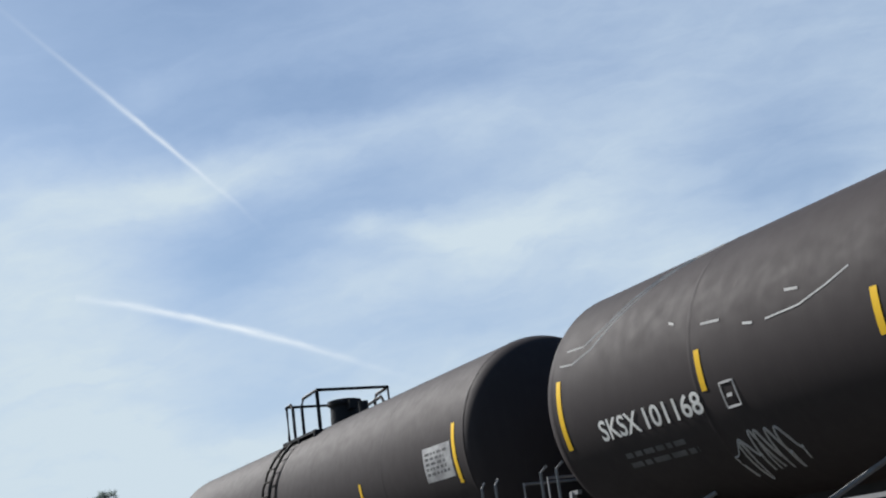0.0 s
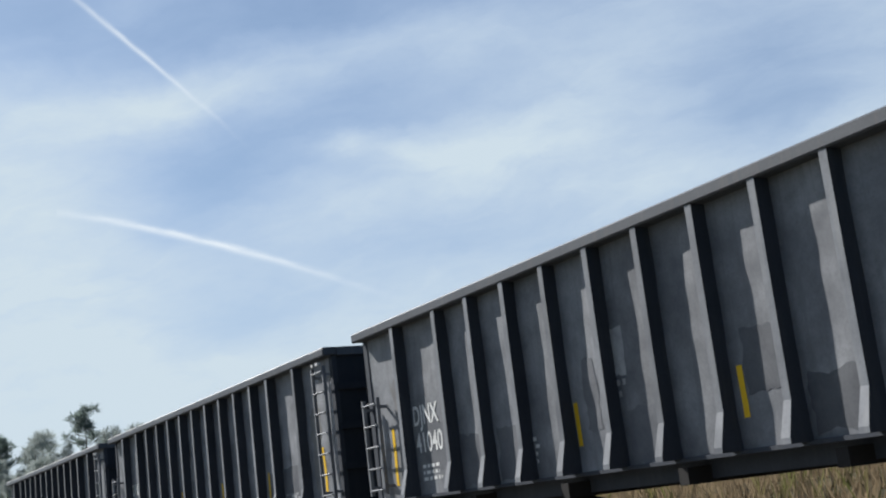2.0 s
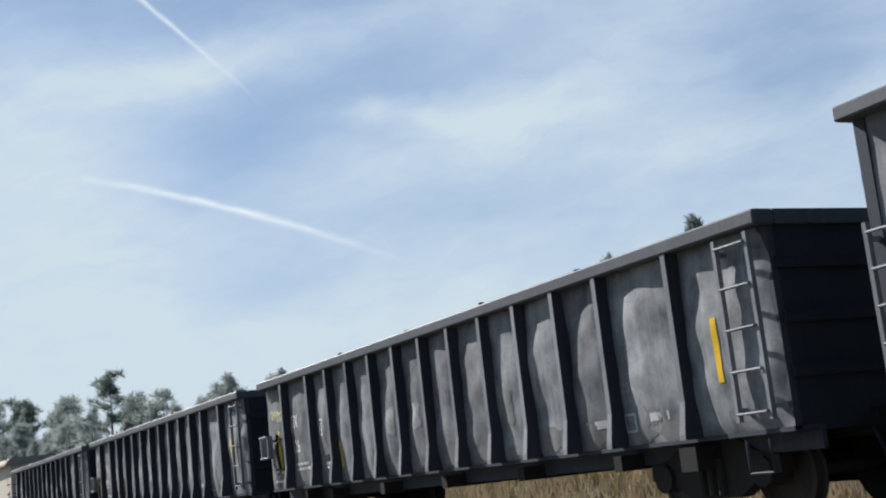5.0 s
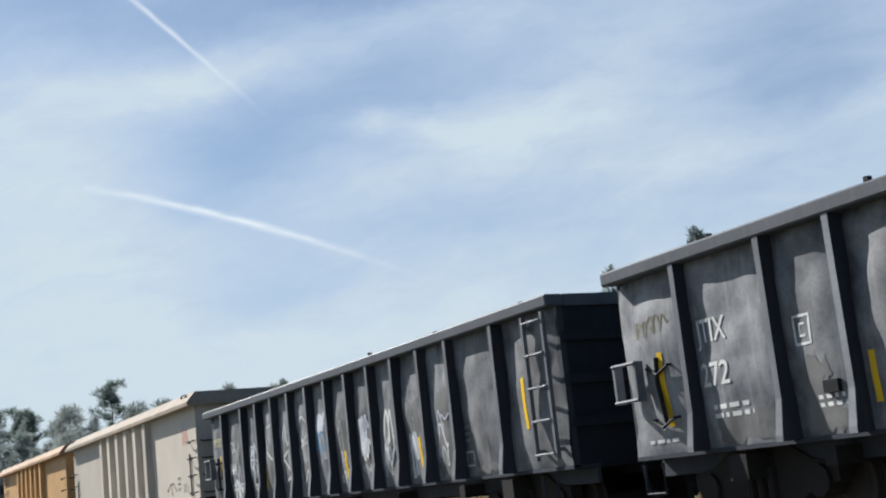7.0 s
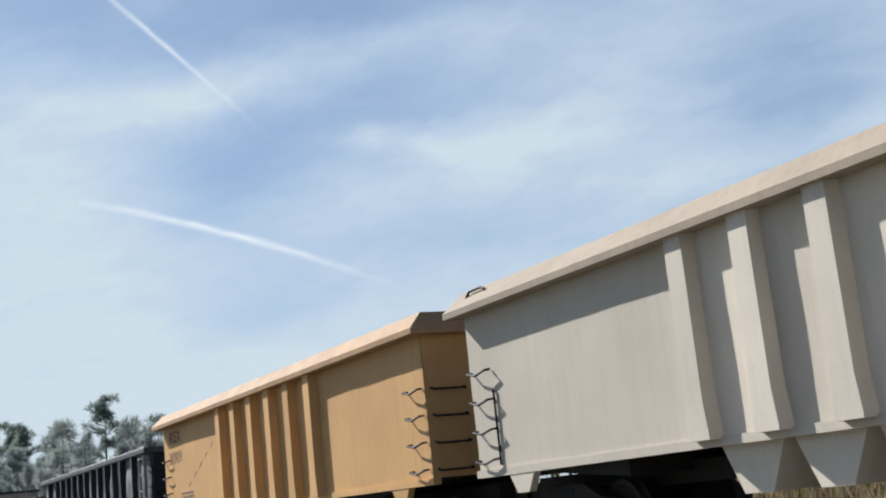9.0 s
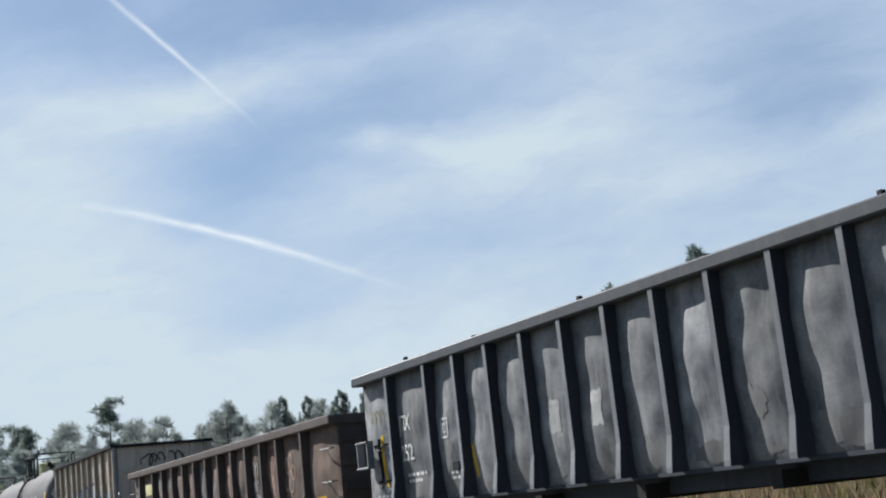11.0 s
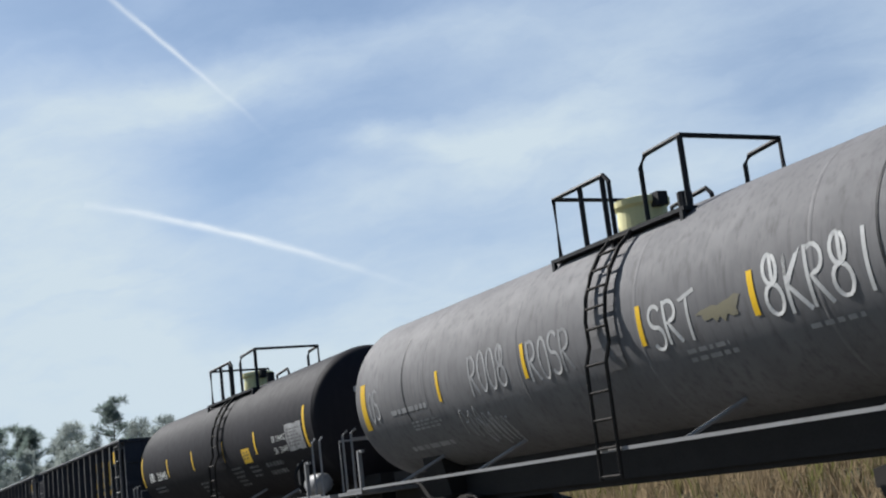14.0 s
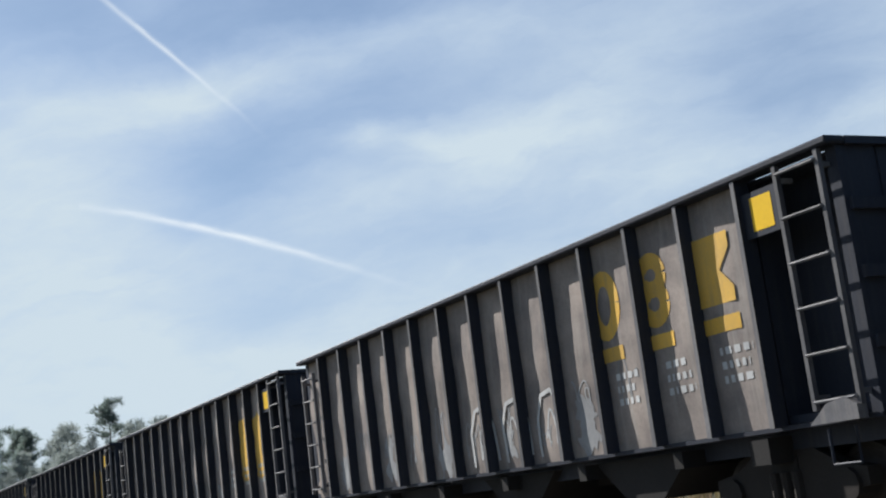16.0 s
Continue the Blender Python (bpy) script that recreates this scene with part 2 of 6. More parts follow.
M = {
    "charcoal": surface("charcoal_paint", (0.25, 0.257, 0.27), (0.105, 0.110, 0.122), 0.6, amount=0.9, blotch=1.7, vary=0.15, streak=0.55, streak_color=(0.125, 0.128, 0.137), spec=0.2),
    "charcoal_worn": surface("rubbed_charcoal_paint", (0.150, 0.154, 0.165), (0.085, 0.089, 0.099), 0.65, amount=0.9, vary=0.15),
    "oxide": surface("dark_red_oxide_paint", (0.16, 0.085, 0.072), (0.11, 0.075, 0.068), 0.8, amount=0.8, streak=0.4),
    "tan_spray": surface("dull_tan_spray_paint", (0.215, 0.155, 0.125), (0.14, 0.11, 0.097), 0.8, amount=0.9, streak=0.4),
    "grey": surface("grey_steel_paint", (0.25, 0.253, 0.26), (0.085, 0.089, 0.098), 0.6, streak=0.5, streak_color=(0.31, 0.308, 0.305), amount=1.0, blotch=2.6, vary=0.25, spec=0.2),
    # frames and post webs: darkened and blued to deepen their shade
    "dark_frame": surface("shade_dark_frame_paint", (0.055, 0.061, 0.074), (0.034, 0.039, 0.049), 0.65, streak=0.3, streak_color=(0.10, 0.10, 0.10)),
    # frame colour deepened to blue-black: the shade on the car ends is painted in
    "end_shade": surface("shade_blue_black_end", (0.030, 0.035, 0.045), (0.020, 0.024, 0.032), 0.6, amount=0.7, streak=0.25, streak_color=(0.05, 0.052, 0.056)),
    # worn grey of ladders and post flanges, lightened for the flanges' sunlit faces
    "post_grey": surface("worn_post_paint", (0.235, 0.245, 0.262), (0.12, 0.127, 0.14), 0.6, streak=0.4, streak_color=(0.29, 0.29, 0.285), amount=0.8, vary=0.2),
    "dust": surface("pale_dust", (0.20, 0.198, 0.194), (0.14, 0.139, 0.138), 0.8, amount=0.9, grain=12),
    "chord": surface("top_rail_paint", (0.082, 0.089, 0.101), (0.050, 0.055, 0.065), 0.5, streak=0.2, spec=0.25),
    "rust": surface("rusty_brown_paint", (0.122, 0.106, 0.100), (0.075, 0.066, 0.064), 0.75, streak=0.5, streak_color=(0.17, 0.11, 0.08), amount=0.8),
    "rust_post": surface("worn_brown_post_paint", (0.15, 0.125, 0.115), (0.085, 0.072, 0.068), 0.75, streak=0.5, amount=0.8, vary=0.2),
    "rust_panel": surface("rusty_panel_paint", (0.215, 0.152, 0.122), (0.11, 0.088, 0.08), 0.8, vary=0.25, streak=0.6, streak_color=(0.24, 0.20, 0.165), amount=0.9),
    "cream": surface("cream_paint", (0.63, 0.57, 0.485), (0.49, 0.435, 0.365), 0.6, streak=0.3, streak_color=(0.45, 0.37, 0.29), amount=0.5, blotch=0.8),
    "tan": surface("orange_tan_paint", (0.60, 0.365, 0.165), (0.45, 0.265, 0.12), 0.6, streak=0.35, streak_color=(0.40, 0.23, 0.115), blotch=0.8),
    "cream_cap": surface("dusty_cream_paint", (0.40, 0.33, 0.26), (0.30, 0.245, 0.19), 0.75, streak=0.3, amount=0.7),
    "tan_cap": surface("weathered_tan_paint", (0.40, 0.26, 0.15), (0.26, 0.165, 0.10), 0.7, streak=0.4, streak_color=(0.22, 0.14, 0.09), amount=0.8),
    "beige": surface("weathered_beige_paint", (0.55, 0.50, 0.40), (0.36, 0.31, 0.25), 0.65, streak=0.55, streak_color=(0.22, 0.16, 0.12), amount=0.7),
    "beige_post": surface("stained_post_paint", (0.44, 0.39, 0.33), (0.24, 0.19, 0.16), 0.7, streak=0.6, streak_color=(0.13, 0.10, 0.085), amount=0.8),
    "navy": surface("dark_blue_paint", (0.040, 0.044, 0.058), (0.026, 0.029, 0.039), 0.55, streak=0.4, streak_color=(0.075, 0.07, 0.07)),
    "navy_post": surface("worn_blue_post_paint", (0.17, 0.165, 0.168), (0.08, 0.08, 0.088), 0.65, streak=0.5, streak_color=(0.26, 0.235, 0.215), amount=0.8, vary=0.2),
    "navy_panel": surface("dusty_blue_panel_paint", (0.37, 0.31, 0.27), (0.15, 0.132, 0.128), 0.7, streak=0.7, streak_color=(0.33, 0.305, 0.275), amount=0.9, blotch=1.3),
    "tank_brown": surface("brown_black_tank_paint", (0.043, 0.037, 0.038), (0.034, 0.029, 0.030), 0.68, grain=5, blotch=0.9, amount=0.5, streak=0.2, streak_color=(0.066, 0.058, 0.055), vary=0.05, bump=0.02, spec=0.07),
    "tank_grey": surface("faded_grey_tank_paint", (0.18, 0.177, 0.181), (0.125, 0.123, 0.128), 0.75, grain=5, blotch=0.9, amount=0.8, streak=0.55, streak_color=(0.07, 0.066, 0.067), vary=0.05, bump=0.02),
    "tank_black": surface("black_tank_paint", (0.022, 0.021, 0.025), (0.017, 0.017, 0.020), 0.66, grain=5, blotch=0.9, amount=0.45, streak=0.15, streak_color=(0.045, 0.042, 0.042), vary=0.05, bump=0.02, spec=0.04),
    "black": surface("black_steel", (0.022, 0.023, 0.026), (0.014, 0.014, 0.016), 0.6),
    "under": surface("grimy_underframe", (0.030, 0.028, 0.027), (0.018, 0.017, 0.017), 0.8),
    "iron": surface("dusty_cast_iron", (0.036, 0.032, 0.029), (0.024, 0.021, 0.020), 0.85),
    "wheel": surface("wheel_steel", (0.055, 0.047, 0.042), (0.035, 0.030, 0.028), 0.6),
    "rail_grey": surface("pale_painted_rail", (0.27, 0.27, 0.275), (0.18, 0.178, 0.176), 0.5, streak=0.3),
    "white": surface("white_lettering", (0.70, 0.70, 0.68), (0.48, 0.48, 0.47), 0.6, vary=0.05, amount=0.35),
    "faded": surface("faded_lettering", (0.36, 0.36, 0.36), (0.20, 0.20, 0.205), 0.7, amount=0.8, grain=12),
    "dim_letter": surface("grimy_lettering", (0.16, 0.16, 0.165), (0.08, 0.08, 0.083), 0.7, amount=0.9, grain=12),
    "pale_end": surface("pale_stained_paint", (0.68, 0.59, 0.49), (0.50, 0.42, 0.34), 0.65, streak=0.5, streak_color=(0.30, 0.22, 0.17), amount=0.7),
    "dark_letter": surface("dark_lettering", (0.075, 0.068, 0.062), (0.15, 0.13, 0.11), 0.7, amount=0.5),
    "brown_letter": surface("brown_lettering", (0.13, 0.078, 0.05), (0.24, 0.145, 0.08), 0.7, amount=0.7, grain=12),
    "worn_letter": surface("worn_brown_lettering", (0.22, 0.135, 0.08), (0.42, 0.26, 0.13), 0.7, amount=0.8, grain=10),
    "yellow": surface("yellow_reflective_tape", (0.80, 0.50, 0.03), (0.62, 0.37, 0.03), 0.4, amount=0.4, vary=0.1),
    "pale_yellow": surface("pale_yellow_paint", (0.70, 0.66, 0.36), (0.56, 0.52, 0.28), 0.5),
    "csx_yellow": surface("faded_yellow_paint", (0.78, 0.46, 0.08), (0.50, 0.33, 0.12), 0.6, streak=0.5, streak_color=(0.30, 0.22, 0.14), amount=0.6),
    "blue_spray": surface("blue_spray_paint", (0.10, 0.21, 0.34), (0.18, 0.28, 0.38), 0.6, amount=0.6, streak=0.3),
    "pale_spray": surface("pale_spray_paint", (0.55, 0.57, 0.62), (0.42, 0.44, 0.50), 0.6, amount=0.6, streak=0.3, streak_color=(0.30, 0.28, 0.26)),
    "crest_red": surface("faded_red_paint", (0.50, 0.27, 0.22), (0.46, 0.33, 0.28), 0.6, amount=0.8),
    "blue_grey": surface("grey_blue_spray_paint", (0.26, 0.35, 0.42), (0.36, 0.40, 0.43), 0.6, amount=0.7, streak=0.4),
    "emblem_tan": surface("faded_brown_paint", (0.32, 0.26, 0.20), (0.42, 0.36, 0.28), 0.7, amount=0.6, streak=0.4),
    "rust_tag": surface("peach_spray_paint", (0.42, 0.30, 0.24), (0.28, 0.2, 0.16), 0.7, amount=0.8),
    "tank_stain": surface("yellowed_stain", (0.22, 0.20, 0.13), (0.17, 0.16, 0.14), 0.75),
    "placard": surface("grey_white_placard", (0.55, 0.55, 0.54), (0.36, 0.36, 0.36), 0.6, grain=9, amount=0.7),
    "faded_placard": surface("worn_placard", (0.40, 0.40, 0.40), (0.16, 0.16, 0.165), 0.65, grain=7, blotch=3.0, amount=0.9),
    "ballast": surface("grey_ballast", (0.16, 0.148, 0.135), (0.08, 0.074, 0.068), 0.9, grain=22, bump=1.0),
    "tie": surface("creosoted_wood", (0.075, 0.055, 0.042), (0.045, 0.035, 0.03), 0.9, bump=0.6),
    "ground": surface("grass_ground", (0.085, 0.078, 0.048), (0.055, 0.052, 0.034), 0.95, grain=9, blotch=0.25, amount=0.9, bump=1.0),
    "dry": surface("dry_grass_blades", (0.28, 0.215, 0.135), (0.19, 0.145, 0.09), 0.9, grain=3, vary=0.2),
    "brush": surface("brush_leaves", (0.13, 0.14, 0.05), (0.17, 0.13, 0.06), 0.9, grain=3, vary=0.2),
    "bark": surface("pine_bark", (0.10, 0.075, 0.058), (0.06, 0.048, 0.04), 0.95, bump=0.8),
    # needles and leaves: distance haze is mixed into these pale, greyed base colours
    "needle": surface("haze_pale_needles", (0.19, 0.235, 0.21), (0.15, 0.19, 0.17), 0.8, grain=2, blotch=0.5, vary=0.2),
    "leaf": surface("haze_pale_leaves", (0.265, 0.30, 0.285), (0.225, 0.25, 0.235), 0.85, grain=2, blotch=0.5, vary=0.2),
    "fly": surface("dusty_wing", (0.26, 0.27, 0.30), (0.17, 0.18, 0.20), 0.5),
}


def let_light_through(mat, share):
    """Thin leaves: part of the light goes through them."""
    nt = mat.node_tree
    bsdf, out = nt.nodes["Principled BSDF"], nt.nodes["Material Output"]
    tr, mx = nt.nodes.new("ShaderNodeBsdfTranslucent"), nt.nodes.new("ShaderNodeMixShader")
    nt.links.new(bsdf.inputs["Base Color"].links[0].from_socket, tr.inputs["Color"])
    mx.inputs[0].default_value = share
    nt.links.new(bsdf.outputs[0], mx.inputs[1]), nt.links.new(tr.outputs[0], mx.inputs[2])
    nt.links.new(mx.outputs[0], out.inputs["Surface"])


for key in ("needle", "leaf", "dry", "brush"):
    let_light_through(M[key], 0.55)

# ---- mesh helpers ----


def mesh_of(bm, name, material, smooth=False):
    bmesh.ops.recalc_face_normals(bm, faces=bm.faces)
    me = bpy.data.meshes.new(name)
    bm.to_mesh(me)
    bm.free()
    me.materials.append(material)
    if smooth:
        for p in me.polygons:
            p.use_smooth = True
    return me


def part(name, bm, material, parent, label="", smooth=False):
    """Links a bmesh (or a mesh) as one mesh object under a thing or a part."""
    ob = new(name, bm if isinstance(bm, bpy.types.Mesh) else mesh_of(bm, name, material, smooth))
    ob.parent = parent
    return tagged(ob, label)


def box(bm, x0, x1, y0, y1, z0, z1):
    v = [bm.verts.new((x, y, z)) for x in (x0, x1) for y in (y0, y1) for z in (z0, z1)]
    for f in ((0, 1, 3, 2), (4, 6, 7, 5), (0, 4, 5, 1), (2, 3, 7, 6), (0, 2, 6, 4), (1, 5, 7, 3)):
        bm.faces.new([v[i] for i in f])
    return bm


def B(*a):
    return box(bmesh.new(), *a)


def tube(bm, pts, r, seg=6):
    """A round bar through the points."""
    pts = [Vector(p) for p in pts]
    rings = []
    for i, p in enumerate(pts):
        d = (pts[min(i + 1, len(pts) - 1)] - pts[max(i - 1, 0)]).normalized()
        side = d.cross(Vector((0, 0, 1)) if abs(d.z) < 0.95 else Vector((1, 0, 0))).normalized()
        up = side.cross(d)
        rings.append([bm.verts.new(p + r * (math.cos(2 * math.pi * k / seg) * side + math.sin(2 * math.pi * k / seg) * up)) for k in range(seg)])
    for a, b in zip(rings, rings[1:]):
        for k in range(seg):
            bm.faces.new((a[k], a[(k + 1) % seg], b[(k + 1) % seg], b[k]))
    bm.faces.new(rings[0]), bm.faces.new(rings[-1][::-1])
    return bm


def prism(bm, outline, axis, a, b):
    """An outline of (p, q) drawn out along an axis: 'x' takes (y, z), 'y' takes (x, z)."""
    def at(p, q, s):
        return (s, p, q) if axis == "x" else (p, s, q)
    lo, hi = [bm.verts.new(at(p, q, a)) for p, q in outline], [bm.verts.new(at(p, q, b)) for p, q in outline]
    bm.faces.new(lo), bm.faces.new(hi[::-1])
    n = len(outline)
    for i in range(n):
        bm.faces.new((lo[i], lo[(i + 1) % n], hi[(i + 1) % n], hi[i]))
    return bm


def lathe_x(bm, profile, seg, yc, zc):
    """Turns (x, r) about the axis y = yc, z = zc."""
    rings = []
    for x, r in profile:
        if r < 1e-4:
            rings.append([bm.verts.new((x, yc, zc))])
        else:
            rings.append([bm.verts.new((x, yc + r * math.cos(2 * math.pi * k / seg), zc + r * math.sin(2 * math.pi * k / seg))) for k in range(seg)])
    for a, b in zip(rings, rings[1:]):
        for k in range(seg):
            q = [a[k % len(a)], a[(k + 1) % len(a)], b[(k + 1) % len(b)], b[k % len(b)]]
            q = list(dict.fromkeys(q))
            if len(q) > 2:
                bm.faces.new(q)
    return bm


def sheet(bm, x0, x1, z0, z1, skin, nx, nz, lift=0.006):
    """A patch laid on a car's near side; skin gives y at (x, z)."""
    g = [[bm.verts.new((x0 + (x1 - x0) * i / nx, skin(x0 + (x1 - x0) * i / nx, z0 + (z1 - z0) * j / nz) - lift * 0.5, z0 + (z1 - z0) * j / nz)) for j in range(nz + 1)] for i in range(nx + 1)]
    for i in range(nx):
        for j in range(nz):
            bm.faces.new((g[i][j], g[i + 1][j], g[i + 1][j + 1], g[i][j + 1]))
    return bm


def daub(x0, x1, z0, z1, skin, seed, ragged=0.10, lift=0.008):
    """A sprayed or worn patch with an uneven outline."""
    bm = bmesh.new()
    nx, nz = 8, 12
    g = []
    for i in range(nx + 1):
        col = []
        for j in range(nz + 1):
            s, t = 2 * i / nx - 1, 2 * j / nz - 1
            x, z = (x0 + x1) / 2 + s * (x1 - x0) / 2, (z0 + z1) / 2 + t * (z1 - z0) / 2
            x += ragged * s * (noise.noise((seed * 3.7, z * 5, i * 0.01)) + 0.6 * noise.noise((seed, z * 14, 2)))
            z += ragged * 1.5 * t * (noise.noise((x * 6, seed * 1.9, 5)) + 0.6 * noise.noise((x * 17, seed, 9)))
            col.append(bm.verts.new((x, skin(x, z) - lift * 0.5, z)))
        g.append(col)
    for i in range(nx):
        for j in range(nz):
            bm.faces.new((g[i][j], g[i + 1][j], g[i + 1][j + 1], g[i][j + 1]))
    return bm


def stroke(bm, pts, width, skin, lift=0.008):
    """A painted line through (x, z) points on the near side."""
    dense = [pts[0]]
    for (ax, az), (bx, bz) in zip(pts, pts[1:]):
        k = max(1, int(math.hypot(bx - ax, bz - az) / 0.07))
        dense += [(ax + (bx - ax) * i / k, az + (bz - az) * i / k) for i in range(1, k + 1)]
    pts = dense
    prev = None
    for i, (x, z) in enumerate(pts):
        ax, az = pts[max(i - 1, 0)]
        bx, bz = pts[min(i + 1, len(pts) - 1)]
        n = math.hypot(bx - ax, bz - az) or 1.0
        px, pz = -(bz - az) / n * width / 2, (bx - ax) / n * width / 2
        cur = [bm.verts.new((x + s * px, skin(x, z) - lift * 0.5, z + s * pz)) for s in (-1, 1)]
        if prev:
            bm.faces.new((prev[0], cur[0], cur[1], prev[1]))
        prev = cur
    return bm


def scribble(bm, cx, cz, w, h, rng, skin, width=0.035, loops=4, n=90):
    """Sprayed loops that cannot be read."""
    ph = [rng.uniform(0, 6.3) for _ in range(4)]
    k = rng.uniform(1.5, 2.5)
    pts = []
    for i in range(n + 1):
        s = i / n
        x = cx - w / 2 + w * s + 0.22 * w / loops * 2.2 * math.sin(loops * 6.28 * s + ph[0]) * (0.7 + 0.3 * math.sin(5 * s + ph[1]))
        z = cz + 0.5 * h * (0.62 * math.sin(loops * 6.28 * s + ph[0] + 1.5) + 0.38 * math.sin(k * loops * 6.28 * s + ph[2]))
        pts.append((x, z))
    return stroke(bm, pts, width, skin)


def lettering(text, size, material, parent, x, z, skin, label, width=None, bold=0.0, name="lettering", lift=0.009):
    """Painted words on the near side, their lower left corner at (x, z)."""
    cu = bpy.data.curves.new("words", "FONT")
    cu.body, cu.size, cu.offset = text, size, bold
    tmp = new("words", cu)
    bpy.context.view_layer.update()
    me = bpy.data.meshes.new_from_object(tmp.evaluated_get(bpy.context.evaluated_depsgraph_get()))
    bpy.data.objects.remove(tmp)
    xs = [v.co.x for v in me.vertices]
    lo, hi = min(xs), max(xs)
    k = (width / (hi - lo)) if width else 1.0
    for v in me.vertices:
        px, pz = x + (v.co.x - lo) * k, z + v.co.y
        v.co = (px, skin(px, pz) - lift, pz)
    me.materials.clear()
    me.materials.append(material)
    return part(name, me, material, parent, label)


def bars(parent, x, z, w, rows, h, material, skin, rng, label="rows of small stencilled markings", name="stencilled_data"):
    """Small print that cannot be read: broken bars."""
    bm = bmesh.new()
    for r in range(rows):
        px = x
        end = x + w * rng.uniform(0.7, 1.0)
        while px < end:
            d = rng.uniform(0.06, 0.2) * max(0.4, w)
            sheet(bm, px, min(px + d, end), z - r * h * 1.9, z - r * h * 1.9 + h, skin, 1, 1, 0.010)
            px += d + 0.05
    return tagged(part(name, bm, material, parent, label), kind="stuff")


# ---- the running gear, shared by all cars ----


def wheel_mesh():
    bm = bmesh.new()
    lathe_y = [(0.0, 0.0), (0.0, 0.12), (0.03, 0.14), (0.05, 0.30), (0.02, 0.38), (0.0, 0.40), (0.0, 0.455), (0.10, 0.46), (0.115, 0.485), (0.14, 0.485), (0.14, 0.0)]
    lathe_x(bm, lathe_y, 28, 0, 0)
    bmesh.ops.rotate(bm, verts=bm.verts, cent=(0, 0, 0), matrix=Matrix.Rotation(radians(90), 3, "Z"))
    return mesh_of(bm, "wheel", M["wheel"])


def frame_mesh():
    bm = bmesh.new()
    prism(bm, [(-1.15, 0.50), (-1.15, 0.68), (-0.80, 0.74), (-0.45, 0.92), (0.45, 0.92), (0.80, 0.74), (1.15, 0.68), (1.15, 0.50), (0.80, 0.46), (0.42, 0.26), (-0.42, 0.26), (-0.80, 0.46)], "y", -0.09, 0.09)
    for s in (-1, 1):
        prism(bm, [(s * 0.88 + 0.17 * math.cos(a * 0.628), 0.52 + 0.17 * math.sin(a * 0.628)) for a in range(10)], "y", -0.14, 0.14)
    for i in range(3):
        lathe = [(0.30, 0.07), (0.70, 0.07)]
        tube(bm, [((i - 1) * 0.17, -0.10, lathe[0][0]), ((i - 1) * 0.17, -0.10, lathe[1][0])], 0.06, 8)
    return mesh_of(bm, "side_frame", M["iron"])


WHEEL, SIDE_FRAME = wheel_mesh(), frame_mesh()
AXLE = mesh_of(tube(bmesh.new(), [(0, -0.7, 0), (0, 0.7, 0)], 0.08, 10), "axle", M["wheel"])
BOLSTER = mesh_of(B(-0.2, 0.2, -1.1, 0.95, 0.62, 0.86), "bolster", M["under"])
HOSE = mesh_of(tube(bmesh.new(), [(0, 0, 0.85), (0.08, 0, 0.7), (0.2, 0, 0.45), (0.38, 0, 0.4)], 0.03), "air_hose", M["black"])


def coupler_mesh():
    bm = bmesh.new()
    outline = [(-0.6, -0.09), (0.18, -0.09), (0.22, -0.17), (0.42, -0.17), (0.40, 0.0), (0.50, 0.06), (0.48, 0.16), (0.36, 0.20), (0.2, 0.14), (0.18, 0.09), (-0.6, 0.09)]
    lo, hi = [bm.verts.new((x, y, 0.76)) for x, y in outline], [bm.verts.new((x, y, 1.0)) for x, y in outline]
    bm.faces.new(lo), bm.faces.new(hi[::-1])
    for i in range(len(outline)):
        j = (i + 1) % len(outline)
        bm.faces.new((lo[i], lo[j], hi[j], hi[i]))
    return mesh_of(bm, "coupler", M["iron"])


COUPLER = coupler_mesh()


def running_gear(car, L, inset, pull):
    """Two trucks, the centre sill, couplers and hoses under a car of body length L."""
    part("centre_sill", B(-L / 2 - 0.1, L / 2 + 0.1, -0.35, 0.35, 0.78, 1.06), M["under"], car)
    for s in (-1, 1):
        xc = s * (L / 2 - inset)
        truck = part("truck", BOLSTER, None, car, "dusty cast steel truck")
        truck.location = (xc, 0, 0)
        for side in (-1, 1):
            f = part("side_frame", SIDE_FRAME, None, truck)
            f.location = (0, side * 1.0, 0)
            f.rotation_euler = (0, 0, 0 if side < 0 else math.pi)
            for wx in (-0.88, 0.88):
                wv = part("wheel", WHEEL, None, truck)
                wv.location = (wx, side * 0.79, 0.46)
                wv.rotation_euler = (0, 0, 0 if side < 0 else math.pi)
        for wx in (-0.88, 0.88):
            part("axle", AXLE, None, truck).location = (wx, 0, 0.46)
        c = part("coupler", COUPLER, None, car)
        c.location, c.rotation_euler = (s * (L / 2 + pull), 0, 0), (0, 0, 0 if s > 0 else math.pi)
        h = part("air_hose", HOSE, None, car)
        h.location, h.rotation_euler = (s * (L / 2 + 0.05), -0.4 * s, 0), (0, 0, 0 if s > 0 else math.pi)


# ---- the track and the ground ----
RAIL, MID = 0.75, 10.36
SPEED = 15.28
CARS = []


def start_car(name, front, L, label, category="freight car", group="cars of the train"):
    car = new(name)
    car.empty_display_size = 0.5
    car.location = (front - L / 2, MID, RAIL)
    CARS.append((car, front - L / 2))
    return tagged(car, label, category, group)


